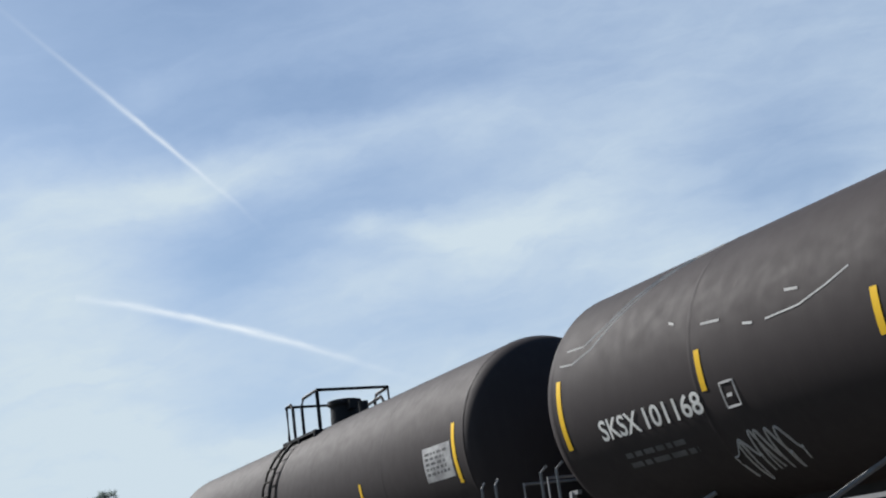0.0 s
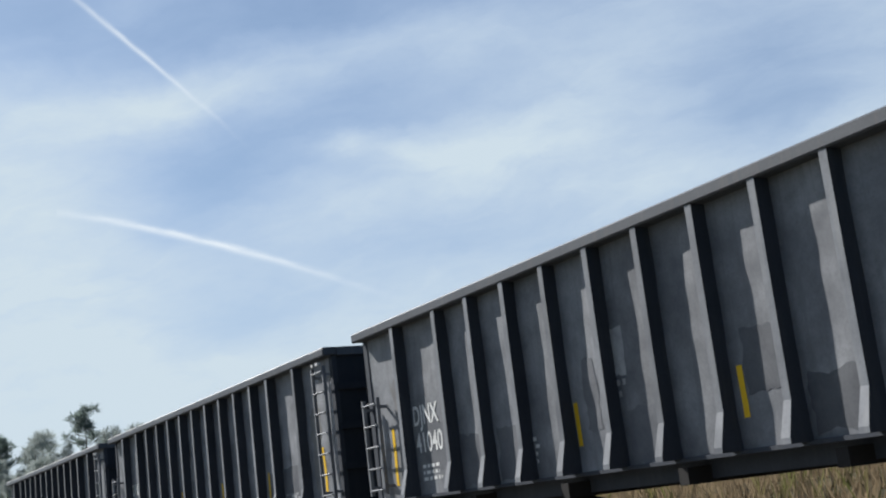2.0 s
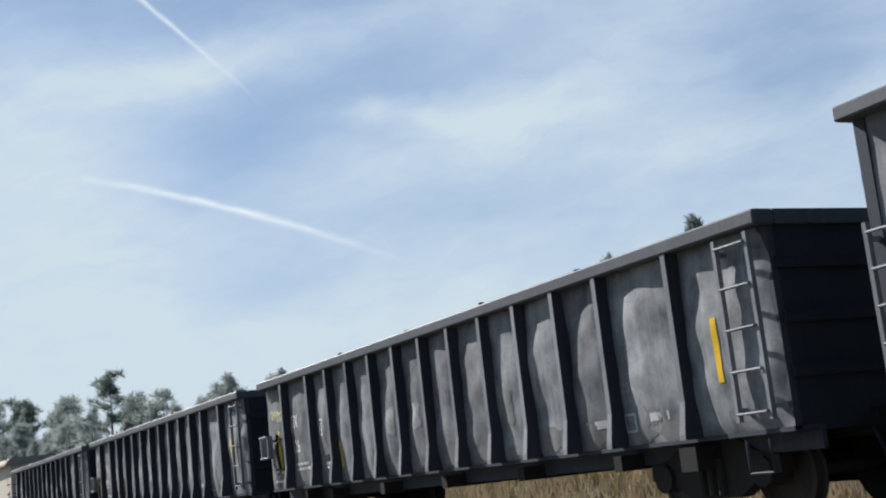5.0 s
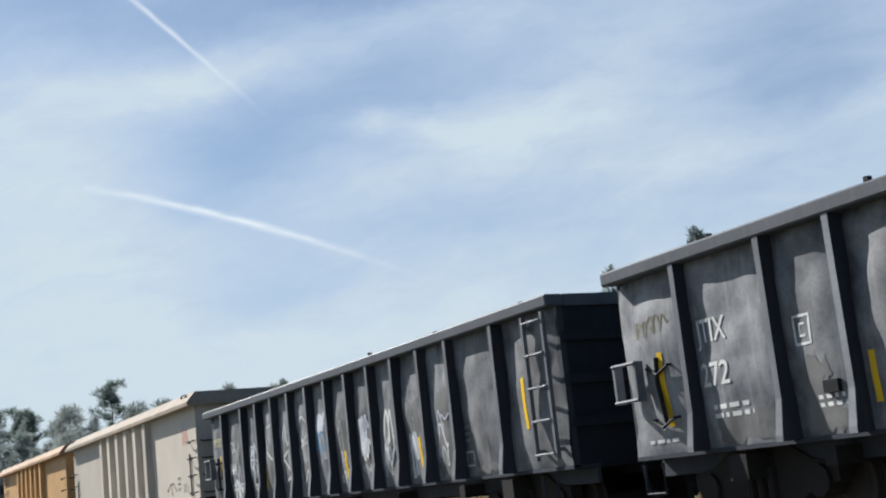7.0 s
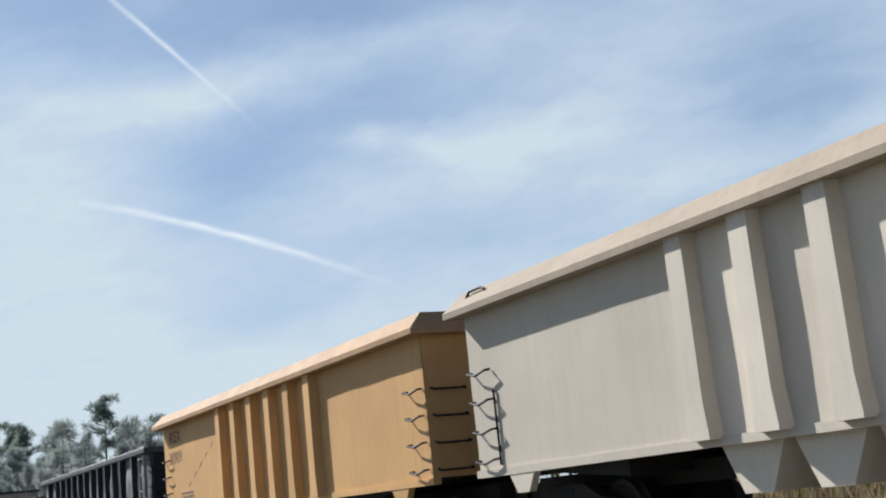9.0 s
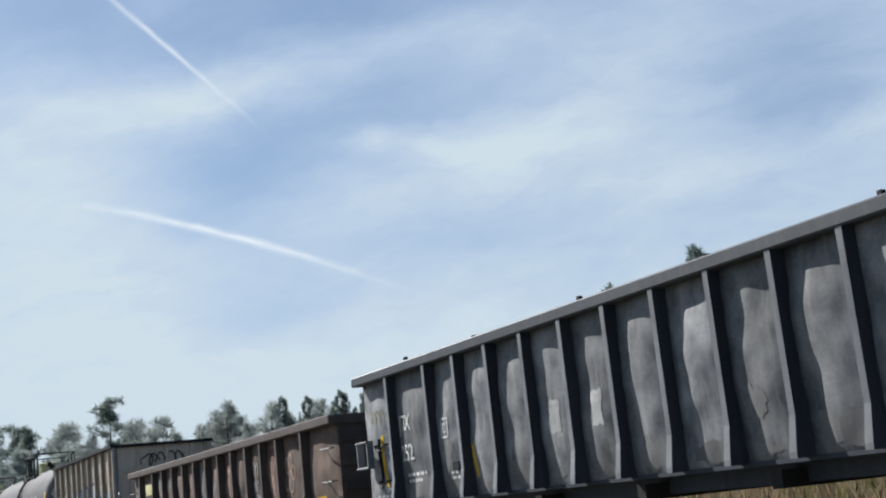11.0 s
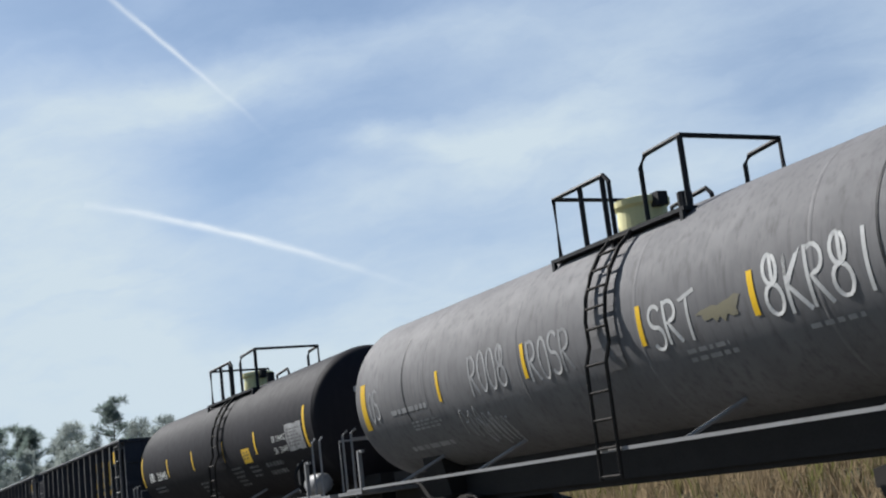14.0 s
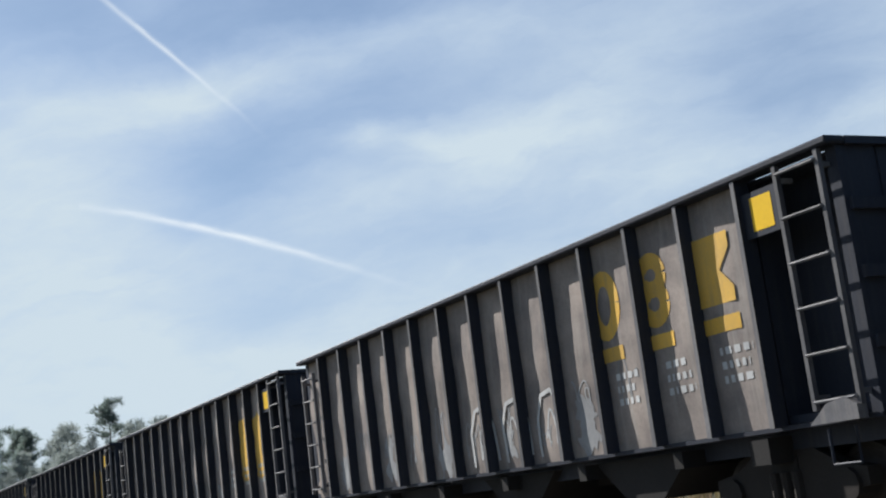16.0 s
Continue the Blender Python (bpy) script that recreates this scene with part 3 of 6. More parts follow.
def ladder(car, x0, x1, z0, z1, rungs, y, material, name="ladder", label="steel rung ladder"):
    lad = part(name, box(B(x0 - 0.025, x0 + 0.025, y - 0.06, y, z0 - 0.1, z1 + 0.08), x1 - 0.025, x1 + 0.025, y - 0.06, y, z0 - 0.1, z1 + 0.08), material, car, label)
    for i in range(rungs):
        z = z0 + (z1 - z0) * i / max(1, rungs - 1)
        part("rung", tube(bmesh.new(), [(x0, y - 0.03, z), (x0 + 0.03, y - 0.07, z - 0.02), (x1 - 0.03, y - 0.07, z - 0.02), (x1, y - 0.03, z)], 0.018), material, lad)
    for x in (x0, x1):
        part("bracket", B(x - 0.02, x + 0.02, y - 0.02, y + 0.16, z0, z0 + 0.05), material, lad)
        part("bracket", B(x - 0.02, x + 0.02, y - 0.02, y + 0.16, z1 - 0.1, z1 - 0.05), material, lad)
    return lad


def grab_iron(car, x0, x1, z, y, material, drop=0.05):
    return part("grab_iron", tube(bmesh.new(), [(x0, y, z), (x0, y - 0.09, z - 0.01), ((x0 + x1) / 2, y - 0.1, z - drop), (x1, y - 0.09, z - 0.01), (x1, y, z)], 0.018), material, car)


def tape(car, x, z0, z1, skin, w=0.09, label="yellow reflective strip", material=None):
    return part("reflector", sheet(bmesh.new(), x - w / 2, x + w / 2, z0, z1, skin, 1, 10, 0.012), material or M["yellow"], car, label)


def side_post(car, x, z0, z1, depth, wide, face, material, flare, web=0.5, flange=None):
    """An upright stiffener: a flange out from the panel, spreading to a gusset at its foot."""
    bm = bmesh.new()
    back, out = face + depth, face
    zf = z0 + 0.42
    rows = [(z0, out - flare, wide * 1.25), (z0 + 0.06, out - flare, wide * 1.25), (zf, out, wide), (z1, out, wide)]
    rings = []
    for z, y, w in rows:
        rings.append([bm.verts.new(p) for p in ((x - w / 2, y, z), (x + w / 2, y, z), (x + w * web, back, z), (x - w * web, back, z))])
    for a, b in zip(rings, rings[1:]):
        for k in range(4):
            bm.faces.new((a[k], a[(k + 1) % 4], b[(k + 1) % 4], b[k]))
    bm.faces.new(rings[0]), bm.faces.new(rings[-1][::-1])
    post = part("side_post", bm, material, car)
    # worn flange in a lighter colour; the web's dark colour stands in for shade
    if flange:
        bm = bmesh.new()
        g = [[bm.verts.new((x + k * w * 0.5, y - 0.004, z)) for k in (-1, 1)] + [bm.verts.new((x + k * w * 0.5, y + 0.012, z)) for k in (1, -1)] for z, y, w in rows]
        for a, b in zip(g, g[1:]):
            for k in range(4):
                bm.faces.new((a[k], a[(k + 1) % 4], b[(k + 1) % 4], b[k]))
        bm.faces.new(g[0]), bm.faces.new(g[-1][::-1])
        part("flange", bm, flange, post, "worn outer flange, lightened as the post's sunlit face")
    return post


def gondola(name, label, front, L, top, bot, posts, panel, frame_mat, chord_mat, seed, bulge=0.0, dent=0.01, depth=0.19, wide=0.13,
            flare=0.09, chord=0.15, end_ribs=3, chord_out=0.04, end_panel=None, post_mat=None, end_recess=0.0):
    """An open-topped car. posts: distances from the front end. Returns the car, the skin of its near side and its random source."""
    rng = random.Random(seed)
    car = start_car(name, front, L, label)
    face = -1.56
    back = face + depth
    stops = [0.0, *posts, L]
    # ends turned from the sun carry their shade in a darker colour
    end_mat = M["end_shade"] if frame_mat is M["dark_frame"] else frame_mat

    def skin(x, z):
        d = L / 2 - x
        k = max(i for i, s in enumerate(stops[:-1]) if s <= d + 1e-6 or i == 0)
        a, b = stops[k], stops[k + 1]
        s = min(1, max(0, (d - a) / (b - a)))
        t = min(1, max(0, (z - bot) / (top - bot)))
        swell = bulge * (math.sin(math.pi * s) ** 0.7) * (math.sin(math.pi * min(1, t * 1.08)) ** 0.6)
        n = noise.noise((x * 1.3 + seed * 9, z * 1.1, seed)) + 0.5 * noise.noise((x * 3.1, z * 2.6 + seed, seed))
        return back - swell - dent * (0.6 + n)

    # near side: one plate to a bay
    for a, b in zip(stops, stops[1:]):
        part("panel", sheet(bmesh.new(), L / 2 - b, L / 2 - a, bot, top - chord * 0.6, (lambda x, z: back + end_recess) if end_recess and a == 0.0 else skin, 18 if bulge > 0.05 else 12, 30, 0.0), end_panel if end_panel and a == 0.0 else panel, car, smooth=True)
    inner = L / 2 - (posts[0] if end_recess else 0.04)
    part("inner_wall", B(-L / 2 + 0.04, inner, back + 0.05, back + 0.08, bot, top - 0.05), frame_mat, car)
    if end_recess:
        part("recess_cover", B(inner, L / 2 - 0.08, back + 0.062, back + end_recess + 0.04, top - chord - 0.04, top - chord), frame_mat, car)
        part("recess_wall", B(inner - 0.04, inner - 0.002, back + 0.08, back + end_recess + 0.04, bot, top - 0.05), frame_mat, car)
    part("far_wall", B(-L / 2 + 0.04, L / 2 - 0.04, 1.36, 1.40, bot, top - 0.05), frame_mat, car)
    part("floor", B(-L / 2 + 0.05, L / 2 - 0.05, back + 0.05, 1.36, bot + 0.02, bot + 0.1), frame_mat, car)
    for d in posts:
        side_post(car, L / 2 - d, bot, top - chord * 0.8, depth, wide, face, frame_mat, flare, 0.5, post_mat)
        part("side_post", B(L / 2 - d - wide / 2, L / 2 - d + wide / 2, 1.40, 1.56, bot, top - chord * 0.8), frame_mat, car)
    # top rail all round
    for y0, y1 in ((face - chord_out, back + 0.06), (1.32, 1.60)):
        bm = B(-L / 2 - 0.06, L / 2 + 0.06, y0, y1, top - chord, top)
        bmesh.ops.bevel(bm, geom=bm.edges[:], offset=0.02, segments=1, affect="EDGES")
        part("top_rail", bm, chord_mat, car)
    for s in (-1, 1):
        xa, xb = sorted((s * (L / 2 + 0.055), s * (L / 2 - 0.12)))
        part("end_rail", B(xa, xb, back + 0.06, 1.32, top - chord, top - 0.003), chord_mat, car)
        xa, xb = sorted((s * (L / 2 - 0.02), s * (L / 2 - 0.08)))
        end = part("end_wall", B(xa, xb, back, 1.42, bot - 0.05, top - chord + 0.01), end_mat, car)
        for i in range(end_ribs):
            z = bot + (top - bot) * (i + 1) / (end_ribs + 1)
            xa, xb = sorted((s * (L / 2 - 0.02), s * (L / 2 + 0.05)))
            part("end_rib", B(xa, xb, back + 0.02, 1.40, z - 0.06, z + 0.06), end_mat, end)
        xa, xb = sorted((s * (L / 2 - 0.14), s * (L / 2 + 0.0)))
        part("corner_post", B(xa, xb, back - 0.03, back + 0.06, bot - 0.02, top - chord), frame_mat, car)
    bm = prism(bmesh.new(), [(back - 0.05, bot - 0.035), (back - 0.05, bot + 0.012), (back + 0.36, bot + 0.012), (back + 0.36, bot - 0.24), (back + 0.30, bot - 0.24), (back + 0.30, bot - 0.035)], "x", -L / 2, L / 2)
    part("side_sill", bm, frame_mat, car)
    part("side_sill", B(-L / 2, L / 2, 1.35, 1.58, bot - 0.1, bot + 0.015), frame_mat, car)
    for s in (-1, 1):
        part("cross_bearer", B(s * (L / 2 - 1.8) - 0.15, s * (L / 2 - 1.8) + 0.15, -1.4, 1.4, bot - 0.35, bot - 0.08), M["under"], car)
    for i in range(5):
        x = -L / 2 + 3.2 + (L - 6.4) * i / 4
        part("cross_bearer", B(x - 0.08, x + 0.08, -1.4, 1.4, bot - 0.28, bot - 0.09), M["under"], car)
    running_gear(car, L, 1.8, 0.22)
    # stirrup steps under the corners
    for s in (-1, 1):
        x = s * (L / 2 - 0.45)
        part("stirrup_step", tube(bmesh.new(), [(x - 0.18, face + 0.05, bot - 0.08), (x - 0.18, face + 0.05, bot - 0.42), (x + 0.18, face + 0.05, bot - 0.42), (x + 0.18, face + 0.05, bot - 0.08)], 0.02), frame_mat, car)
    return car, skin, rng


POSTS = [1.55, 3.0] + [3.0 + 1.015 * i for i in range(1, 11)] + [14.6]


def post_skin(y):
    return lambda x, z: y


def charcoal_car(front, L, seed, number, strips):
    car, skin, rng = gondola("gondola_car", "dark charcoal steel open gondola car with tall side posts", front, L, 3.84, 1.05, POSTS, M["charcoal"], M["dark_frame"], M["chord"], seed,
                             bulge=0.0, dent=0.018, wide=0.105, depth=0.195, flare=0.10, chord_out=0.02, post_mat=M["post_grey"])
    f = L / 2
    ladder(car, f - 0.62, f - 0.10, 1.3, 3.45, 7, -1.50, M["post_grey"])
    ladder(car, -f + 0.08, -f + 0.62, 1.25, 2.62, 5, -1.50, M["post_grey"])
    tape(car, f - 0.82, 1.28, 2.15, skin)
    tape(car, -f + 0.76, 1.26, 2.16, skin)
    for d in strips:
        tape(car, f - d, 1.38, 1.92, skin)
    if number:
        lettering("DJNX", 0.42, M["white"], car, -f + 1.58, 2.12, skin, "white stencilled reporting mark", 0.80, 0.006)
        lettering(number, 0.42, M["white"], car, -f + 1.58, 1.70, skin, "white stencilled car number", 0.86, 0.006)
    bars(car, -f + 1.68, 1.46, 0.75, 3, 0.05, M["white"], skin, rng)
    part("placard", daub(f - 9.14, f - 8.82, 2.12, 2.68, skin, seed, 0.03), M["faded_placard"], car, "pale worn stencil panel")
    bars(car, f - 9.14, 2.0, 0.3, 2, 0.07, M["faded"], skin, rng, "faded white stencilled panel")
    bars(car, f - 11.45, 1.55, 0.6, 4, 0.05, M["white"], skin, rng)
    for d in (2.55, 5.55, 8.6, 11.65, 12.75):
        part("sprayed_patch", daub(f - d - 0.36, f - d + 0.36, 1.10, rng.uniform(1.5, 2.05), skin, d * 3 + seed, 0.05, 0.005), M["charcoal_worn"], car, "darker painted-over patch")
    for d in (1.1, 14.95):
        part("worn_patch", daub(f - d - 0.2, f - d + 0.3, 1.3, 2.9, skin, d + seed, 0.16, 0.004), M["dust"], car, "pale dusty patch of worn paint")
    for d in (3.5, 6.5, 9.6, 13.8):
        x, w, z = f - d, rng.uniform(0.12, 0.3), rng.uniform(1.15, 1.6)
        part("worn_patch", daub(x - w, x + w, z, z + rng.uniform(0.3, 0.9), skin, d + seed, 0.06), M["charcoal_worn"], car, "greyer rubbed patch of paint")
    bars(car, f - 2.9, 1.4, 0.8, 2, 0.04, M["faded"], skin, rng)
    part("placard", sheet(bmesh.new(), f - 2.6, f - 2.35, 1.30, 1.40, skin, 1, 1), M["placard"], car, "small white placard")
    for x in (f - 0.2, f - 0.42):
        part("tie_plate", B(x - 0.05, x + 0.05, -1.62, -1.56, 3.55, 3.60), M["placard"], car)
    return car


def grey_car(front, L, seed, number, graffiti=False):
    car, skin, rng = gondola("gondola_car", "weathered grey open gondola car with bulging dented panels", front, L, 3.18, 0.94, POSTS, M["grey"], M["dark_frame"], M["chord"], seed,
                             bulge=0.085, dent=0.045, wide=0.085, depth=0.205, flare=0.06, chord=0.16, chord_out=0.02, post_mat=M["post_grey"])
    f = L / 2
    ladder(car, f - 0.66, f - 0.14, 1.15, 2.9, 5, -1.50, M["post_grey"])
    lad = part("bracket_step", B(-f + 0.02, -f + 0.06, -1.62, -1.50, 1.58, 2.05), M["post_grey"], car, "worn bracket step")
    part("bracket", B(-f + 0.44, -f + 0.48, -1.62, -1.50, 1.58, 2.05), M["post_grey"], lad)
    for z in (1.6, 2.03):
        part("rung", tube(bmesh.new(), [(-f + 0.02, -1.62, z), (-f + 0.48, -1.62, z)], 0.022), M["post_grey"], lad)
    grab_iron(car, -f + 0.55, -f + 0.95, 1.95, -1.42, M["black"], 0.1)
    grab_iron(car, -f + 0.55, -f + 0.95, 1.35, -1.42, M["black"], 0.1)
    part("brake_rod", tube(bmesh.new(), [(-f + 0.75, -1.5, 2.05), (-f + 0.72, -1.5, 1.75), (-f + 0.8, -1.5, 1.3)], 0.03), M["black"], car)
    tape(car, -f + 0.80, 1.25, 2.1, skin)
    if seed != 11:
        tape(car, f - 0.95, 1.5, 2.2, skin)
    for d in (4.4, 7.5, 10.4, 11.95) if graffiti else (11.95,):
        tape(car, f - d, 1.2, 1.68, skin)
    lettering("JTIX", 0.36, M["white"], car, -f + 1.44, 2.1, skin, "white stencilled reporting mark", 0.52, 0.004)
    lettering(number, 0.36, M["white"], car, -f + 1.46, 1.62, skin, "white stencilled car number", 0.50, 0.004)
    x = f - 2.95
    part("stencilled_box", stroke(bmesh.new(), [(x, 1.12), (x, 1.32), (x + 0.28, 1.32), (x + 0.28, 1.12), (x, 1.12)], 0.028, skin, 0.012), M["placard"], car, "white stencilled box")
    bars(car, x - 0.05, 1.66, 0.35, 3, 0.05, M["faded"], skin, rng)
    for d in (8.55, 9.57):
        part("placard", daub(f - d - 0.16, f - d + 0.12, 1.62, 2.05, skin, d + seed, 0.04), M["faded_placard"], car, "pale worn stencil panel")
    for i, (a, b) in enumerate(zip(POSTS, POSTS[1:])):
        w = (b - a) * 0.3
        part("worn_patch", daub(f - (a + b) / 2 - w, f - (a + b) / 2 + w, 1.0, 1.12 + 0.1 * (i % 3), skin, i + seed, 0.08, 0.006), M["dust"], car, "pale dust along the foot of the panel")
    bars(car, -f + 1.58, 1.36, 0.8, 2, 0.05, M["white"], skin, rng)
    bars(car, -f + 0.3, 1.08, 0.8, 1, 0.04, M["white"], skin, rng)
    bars(car, -f + 3.2, 1.30, 0.6, 2, 0.04, M["white"], skin, rng)
    bm = bmesh.new()
    x, z = -f + 3.02, 2.0
    stroke(bm, [(x, z - 0.14), (x, z + 0.14), (x + 0.23, z + 0.14), (x + 0.23, z - 0.14), (x, z - 0.14)], 0.028, skin, 0.012)
    stroke(bm, [(x + 0.16, z + 0.06), (x + 0.08, z + 0.06), (x + 0.08, z - 0.06), (x + 0.16, z - 0.06)], 0.028, skin, 0.012)
    part("stencilled_box", bm, M["white"], car)
    part("sample_box", B(-f + 3.35, -f + 3.55, -1.50, -1.40, 1.35, 1.47), M["black"], car)
    for d in (0.9, 3.6, 6.2, 8.8, 11.7, 14.1):
        part("rail_cleat", B(f - d - 0.03, f - d + 0.03, -1.40, -1.34, 3.18, 3.18 + rng.uniform(0.04, 0.10)), M["black"], car)
    part("graffiti", scribble(bmesh.new(), -f + 0.68, 2.42, 0.6, 0.24, rng, skin, 0.026, 4), M["tank_stain"] if seed % 2 else M["pale_yellow"], car, "pale sprayed scrawl")
    for d in (2.3, 5.6, 8.0, 9.2, 12.7):
        z0 = rng.uniform(1.05, 1.5)
        part("worn_patch", daub(f - d - rng.uniform(0.1, 0.25), f - d + rng.uniform(0.1, 0.25), z0, z0 + rng.uniform(0.15, 0.6), skin, d + seed), M["dust"], car, "pale dusty patch of worn paint")
    if graffiti:
        tag = [M["faded"], M["white"], M["pale_spray"]]
        for i, (a, b) in enumerate(zip(POSTS[1:], POSTS[2:])):
            x = f - (a + b) / 2 + rng.uniform(-0.05, 0.1)
            if i in (6, 7, 8):
                x = f - (a + b) / 2 + 0.06
                part("sprayed_patch", daub(x - 0.28, x + 0.26, 1.25, 2.05, skin, i, 0.08, 0.005), M["dust"], car, "grey sprayed patch")
                lines = {8: [[(x - 0.26, 1.72), (x - 0.22, 2.45), (x + 0.2, 2.5), (x + 0.22, 1.75), (x - 0.24, 1.98)], [(x + 0.1, 1.2), (x + 0.28, 1.6)]],
                         7: [[(x - 0.32, 1.95), (x - 0.1, 2.45), (x + 0.06, 2.0), (x + 0.3, 2.3), (x + 0.3, 1.85)], [(x - 0.24, 1.75), (x + 0.1, 1.9), (x + 0.12, 1.5), (x - 0.24, 1.75)], [(x - 0.2, 1.3), (x + 0.3, 1.42)]],
                         6: [ring(x - 0.08, 2.25, 0.2, 0.24, 0, 360, 20), [(x - 0.25, 1.9), (x + 0.1, 1.98), (x + 0.28, 2.1)], [(x - 0.2, 1.2), (x + 0.1, 1.45), (x + 0.25, 1.2)]]}
                for line in lines[i]:
                    part("graffiti", stroke(bmesh.new(), line, 0.055, skin, 0.014), M["placard"], car, "white sprayed outline letters")
                continue
            if i in (5,):
                part("sprayed_patch", daub(x - 0.4, x + 0.15, 1.75, 2.1, skin, 3), M["blue_spray"], car, "blue sprayed patch")
                part("sprayed_patch", daub(x - 0.4, x + 0.15, 2.08, 2.45, skin, 4), M["pale_spray"], car, "pale sprayed patch")
                continue
            part("sprayed_patch", daub(x - 0.34, x + 0.24, 1.15, rng.uniform(1.9, 2.3), skin, i + 40, 0.12, 0.004), M["dust"], car, "smoky grey sprayed patch")
            for k in range(3):
                bm = scribble(bmesh.new(), x + rng.uniform(-0.16, 0.04), 1.25 + 0.32 * k + rng.uniform(-0.1, 0.1), rng.uniform(0.25, 0.5), rng.uniform(0.3, 0.8), rng, skin, rng.choice((0.03, 0.05, 0.10)), rng.choice((1, 2, 2, 3)))
                part("graffiti", bm, tag[(i + k) % 3], car, "white sprayed graffiti")
    else:
        for d in (2.2, 3.5):
            part("sprayed_patch", sheet(bmesh.new(), f - d - 0.2, f - d + 0.2, 1.2, 1.3, skin, 2, 2), M["placard"], car, "small white stencil patch")
    return car


def rust_car(front, L, seed):
    car, skin, rng = gondola("gondola_car", "rusty brown low open gondola car covered in graffiti", front, L, 2.69, 0.94, POSTS, M["rust_panel"], M["rust"], M["rust"], seed,
                             bulge=0.085, dent=0.045, wide=0.085, depth=0.205, flare=0.06, chord=0.17, chord_out=0.02, post_mat=M["rust_post"])
    f = L / 2
    for z in (1.5, 2.1):
        grab_iron(car, -f + 0.05, -f + 0.55, z, -1.45, M["rail_grey"], 0.02)
        grab_iron(car, f - 0.55, f - 0.08, z, -1.45, M["rail_grey"], 0.02)
    part("sprayed_patch", daub(-f + 1.42, -f + 2.2, 1.93, 2.30, skin, 6), M["pale_yellow"], car, "faded yellow sprayed patch")
    lettering("45302", 0.30, M["placard"], car, -f + 1.42, 1.58, skin, "white stencilled car number", 0.98, 0.004)
    part("sprayed_patch", daub(-f + 0.35, -f + 0.95, 1.2, 2.1, skin, 21, 0.12), M["dust"], car, "pale sprayed patch")
    part("graffiti", scribble(bmesh.new(), -f + 0.62, 1.65, 0.5, 0.6, rng, skin, 0.03, 3), M["placard"], car, "pale sprayed graffiti")
    part("sprayed_patch", daub(-f + 0.5, -f + 0.95, 1.0, 1.25, skin, 23, 0.06, 0.012), M["pale_yellow"], car, "faded yellow sprayed patch")
    for d in (0.9, 3.55, 6.7, 9.2, 10.8, 12.65, 15.5):
        part("reflector", sheet(bmesh.new(), f - d - 0.2, f - d + 0.2, 1.10, 1.25, skin, 2, 2, 0.02), M["yellow"], car, "yellow reflective patch")
    fields = {10: "dust", 9: "tan_spray", 8: "tan_spray", 7: "tan_spray", 6: "dust", 4: "oxide", 3: "tan_spray", 1: "oxide"}
    for i, (a, b) in enumerate(zip(POSTS, POSTS[1:])):
        x = f - (a + b) / 2
        if i in (0, len(POSTS) - 2):
            continue
        if i in fields:
            z0 = 1.62 if i in (7, 8, 3) else 1.3
            part("sprayed_patch", daub(x - 0.42, x + 0.22, z0, 2.36, skin, i * 3 + seed, 0.06, 0.005), M[fields[i]], car, "dull sprayed block of colour")
        bm = bmesh.new()
        for k in range(rng.choice((2, 3, 3))):
            scribble(bm, x - 0.1 + rng.uniform(-0.08, 0.08), 1.35 + 0.32 * k + rng.uniform(-0.08, 0.08), rng.uniform(0.3, 0.5), rng.uniform(0.25, 0.5), rng, skin, rng.choice((0.02, 0.03, 0.045)), rng.choice((2, 3, 4)))
        part("graffiti", bm, (M["dust"], M["rust_tag"], M["faded"])[i % 3], car, "faded sprayed graffiti")
    bars(car, f - 13.0, 1.12, 0.6, 2, 0.05, M["white"], skin, rng)
    x = f - 2.6
    for dx, z, rx, rz in ((-0.12, 1.95, 0.13, 0.16), (0.13, 1.99, 0.15, 0.17), (-0.17, 1.66, 0.16, 0.19), (0.12, 1.62, 0.17, 0.20), (0.30, 1.80, 0.10, 0.14)):
        part("graffiti", stroke(bmesh.new(), ring(x + dx, z, rx, rz, 0, 360, 22), 0.035, skin, 0.012), M["rust_tag"], car, "white sprayed loops")
    return car


def ring(cx, cz, rx, rz, a0, a1, n=14):
    return [(cx + rx * math.cos(radians(a0 + (a1 - a0) * i / n)), cz + rz * math.sin(radians(a0 + (a1 - a0) * i / n))) for i in range(n + 1)]


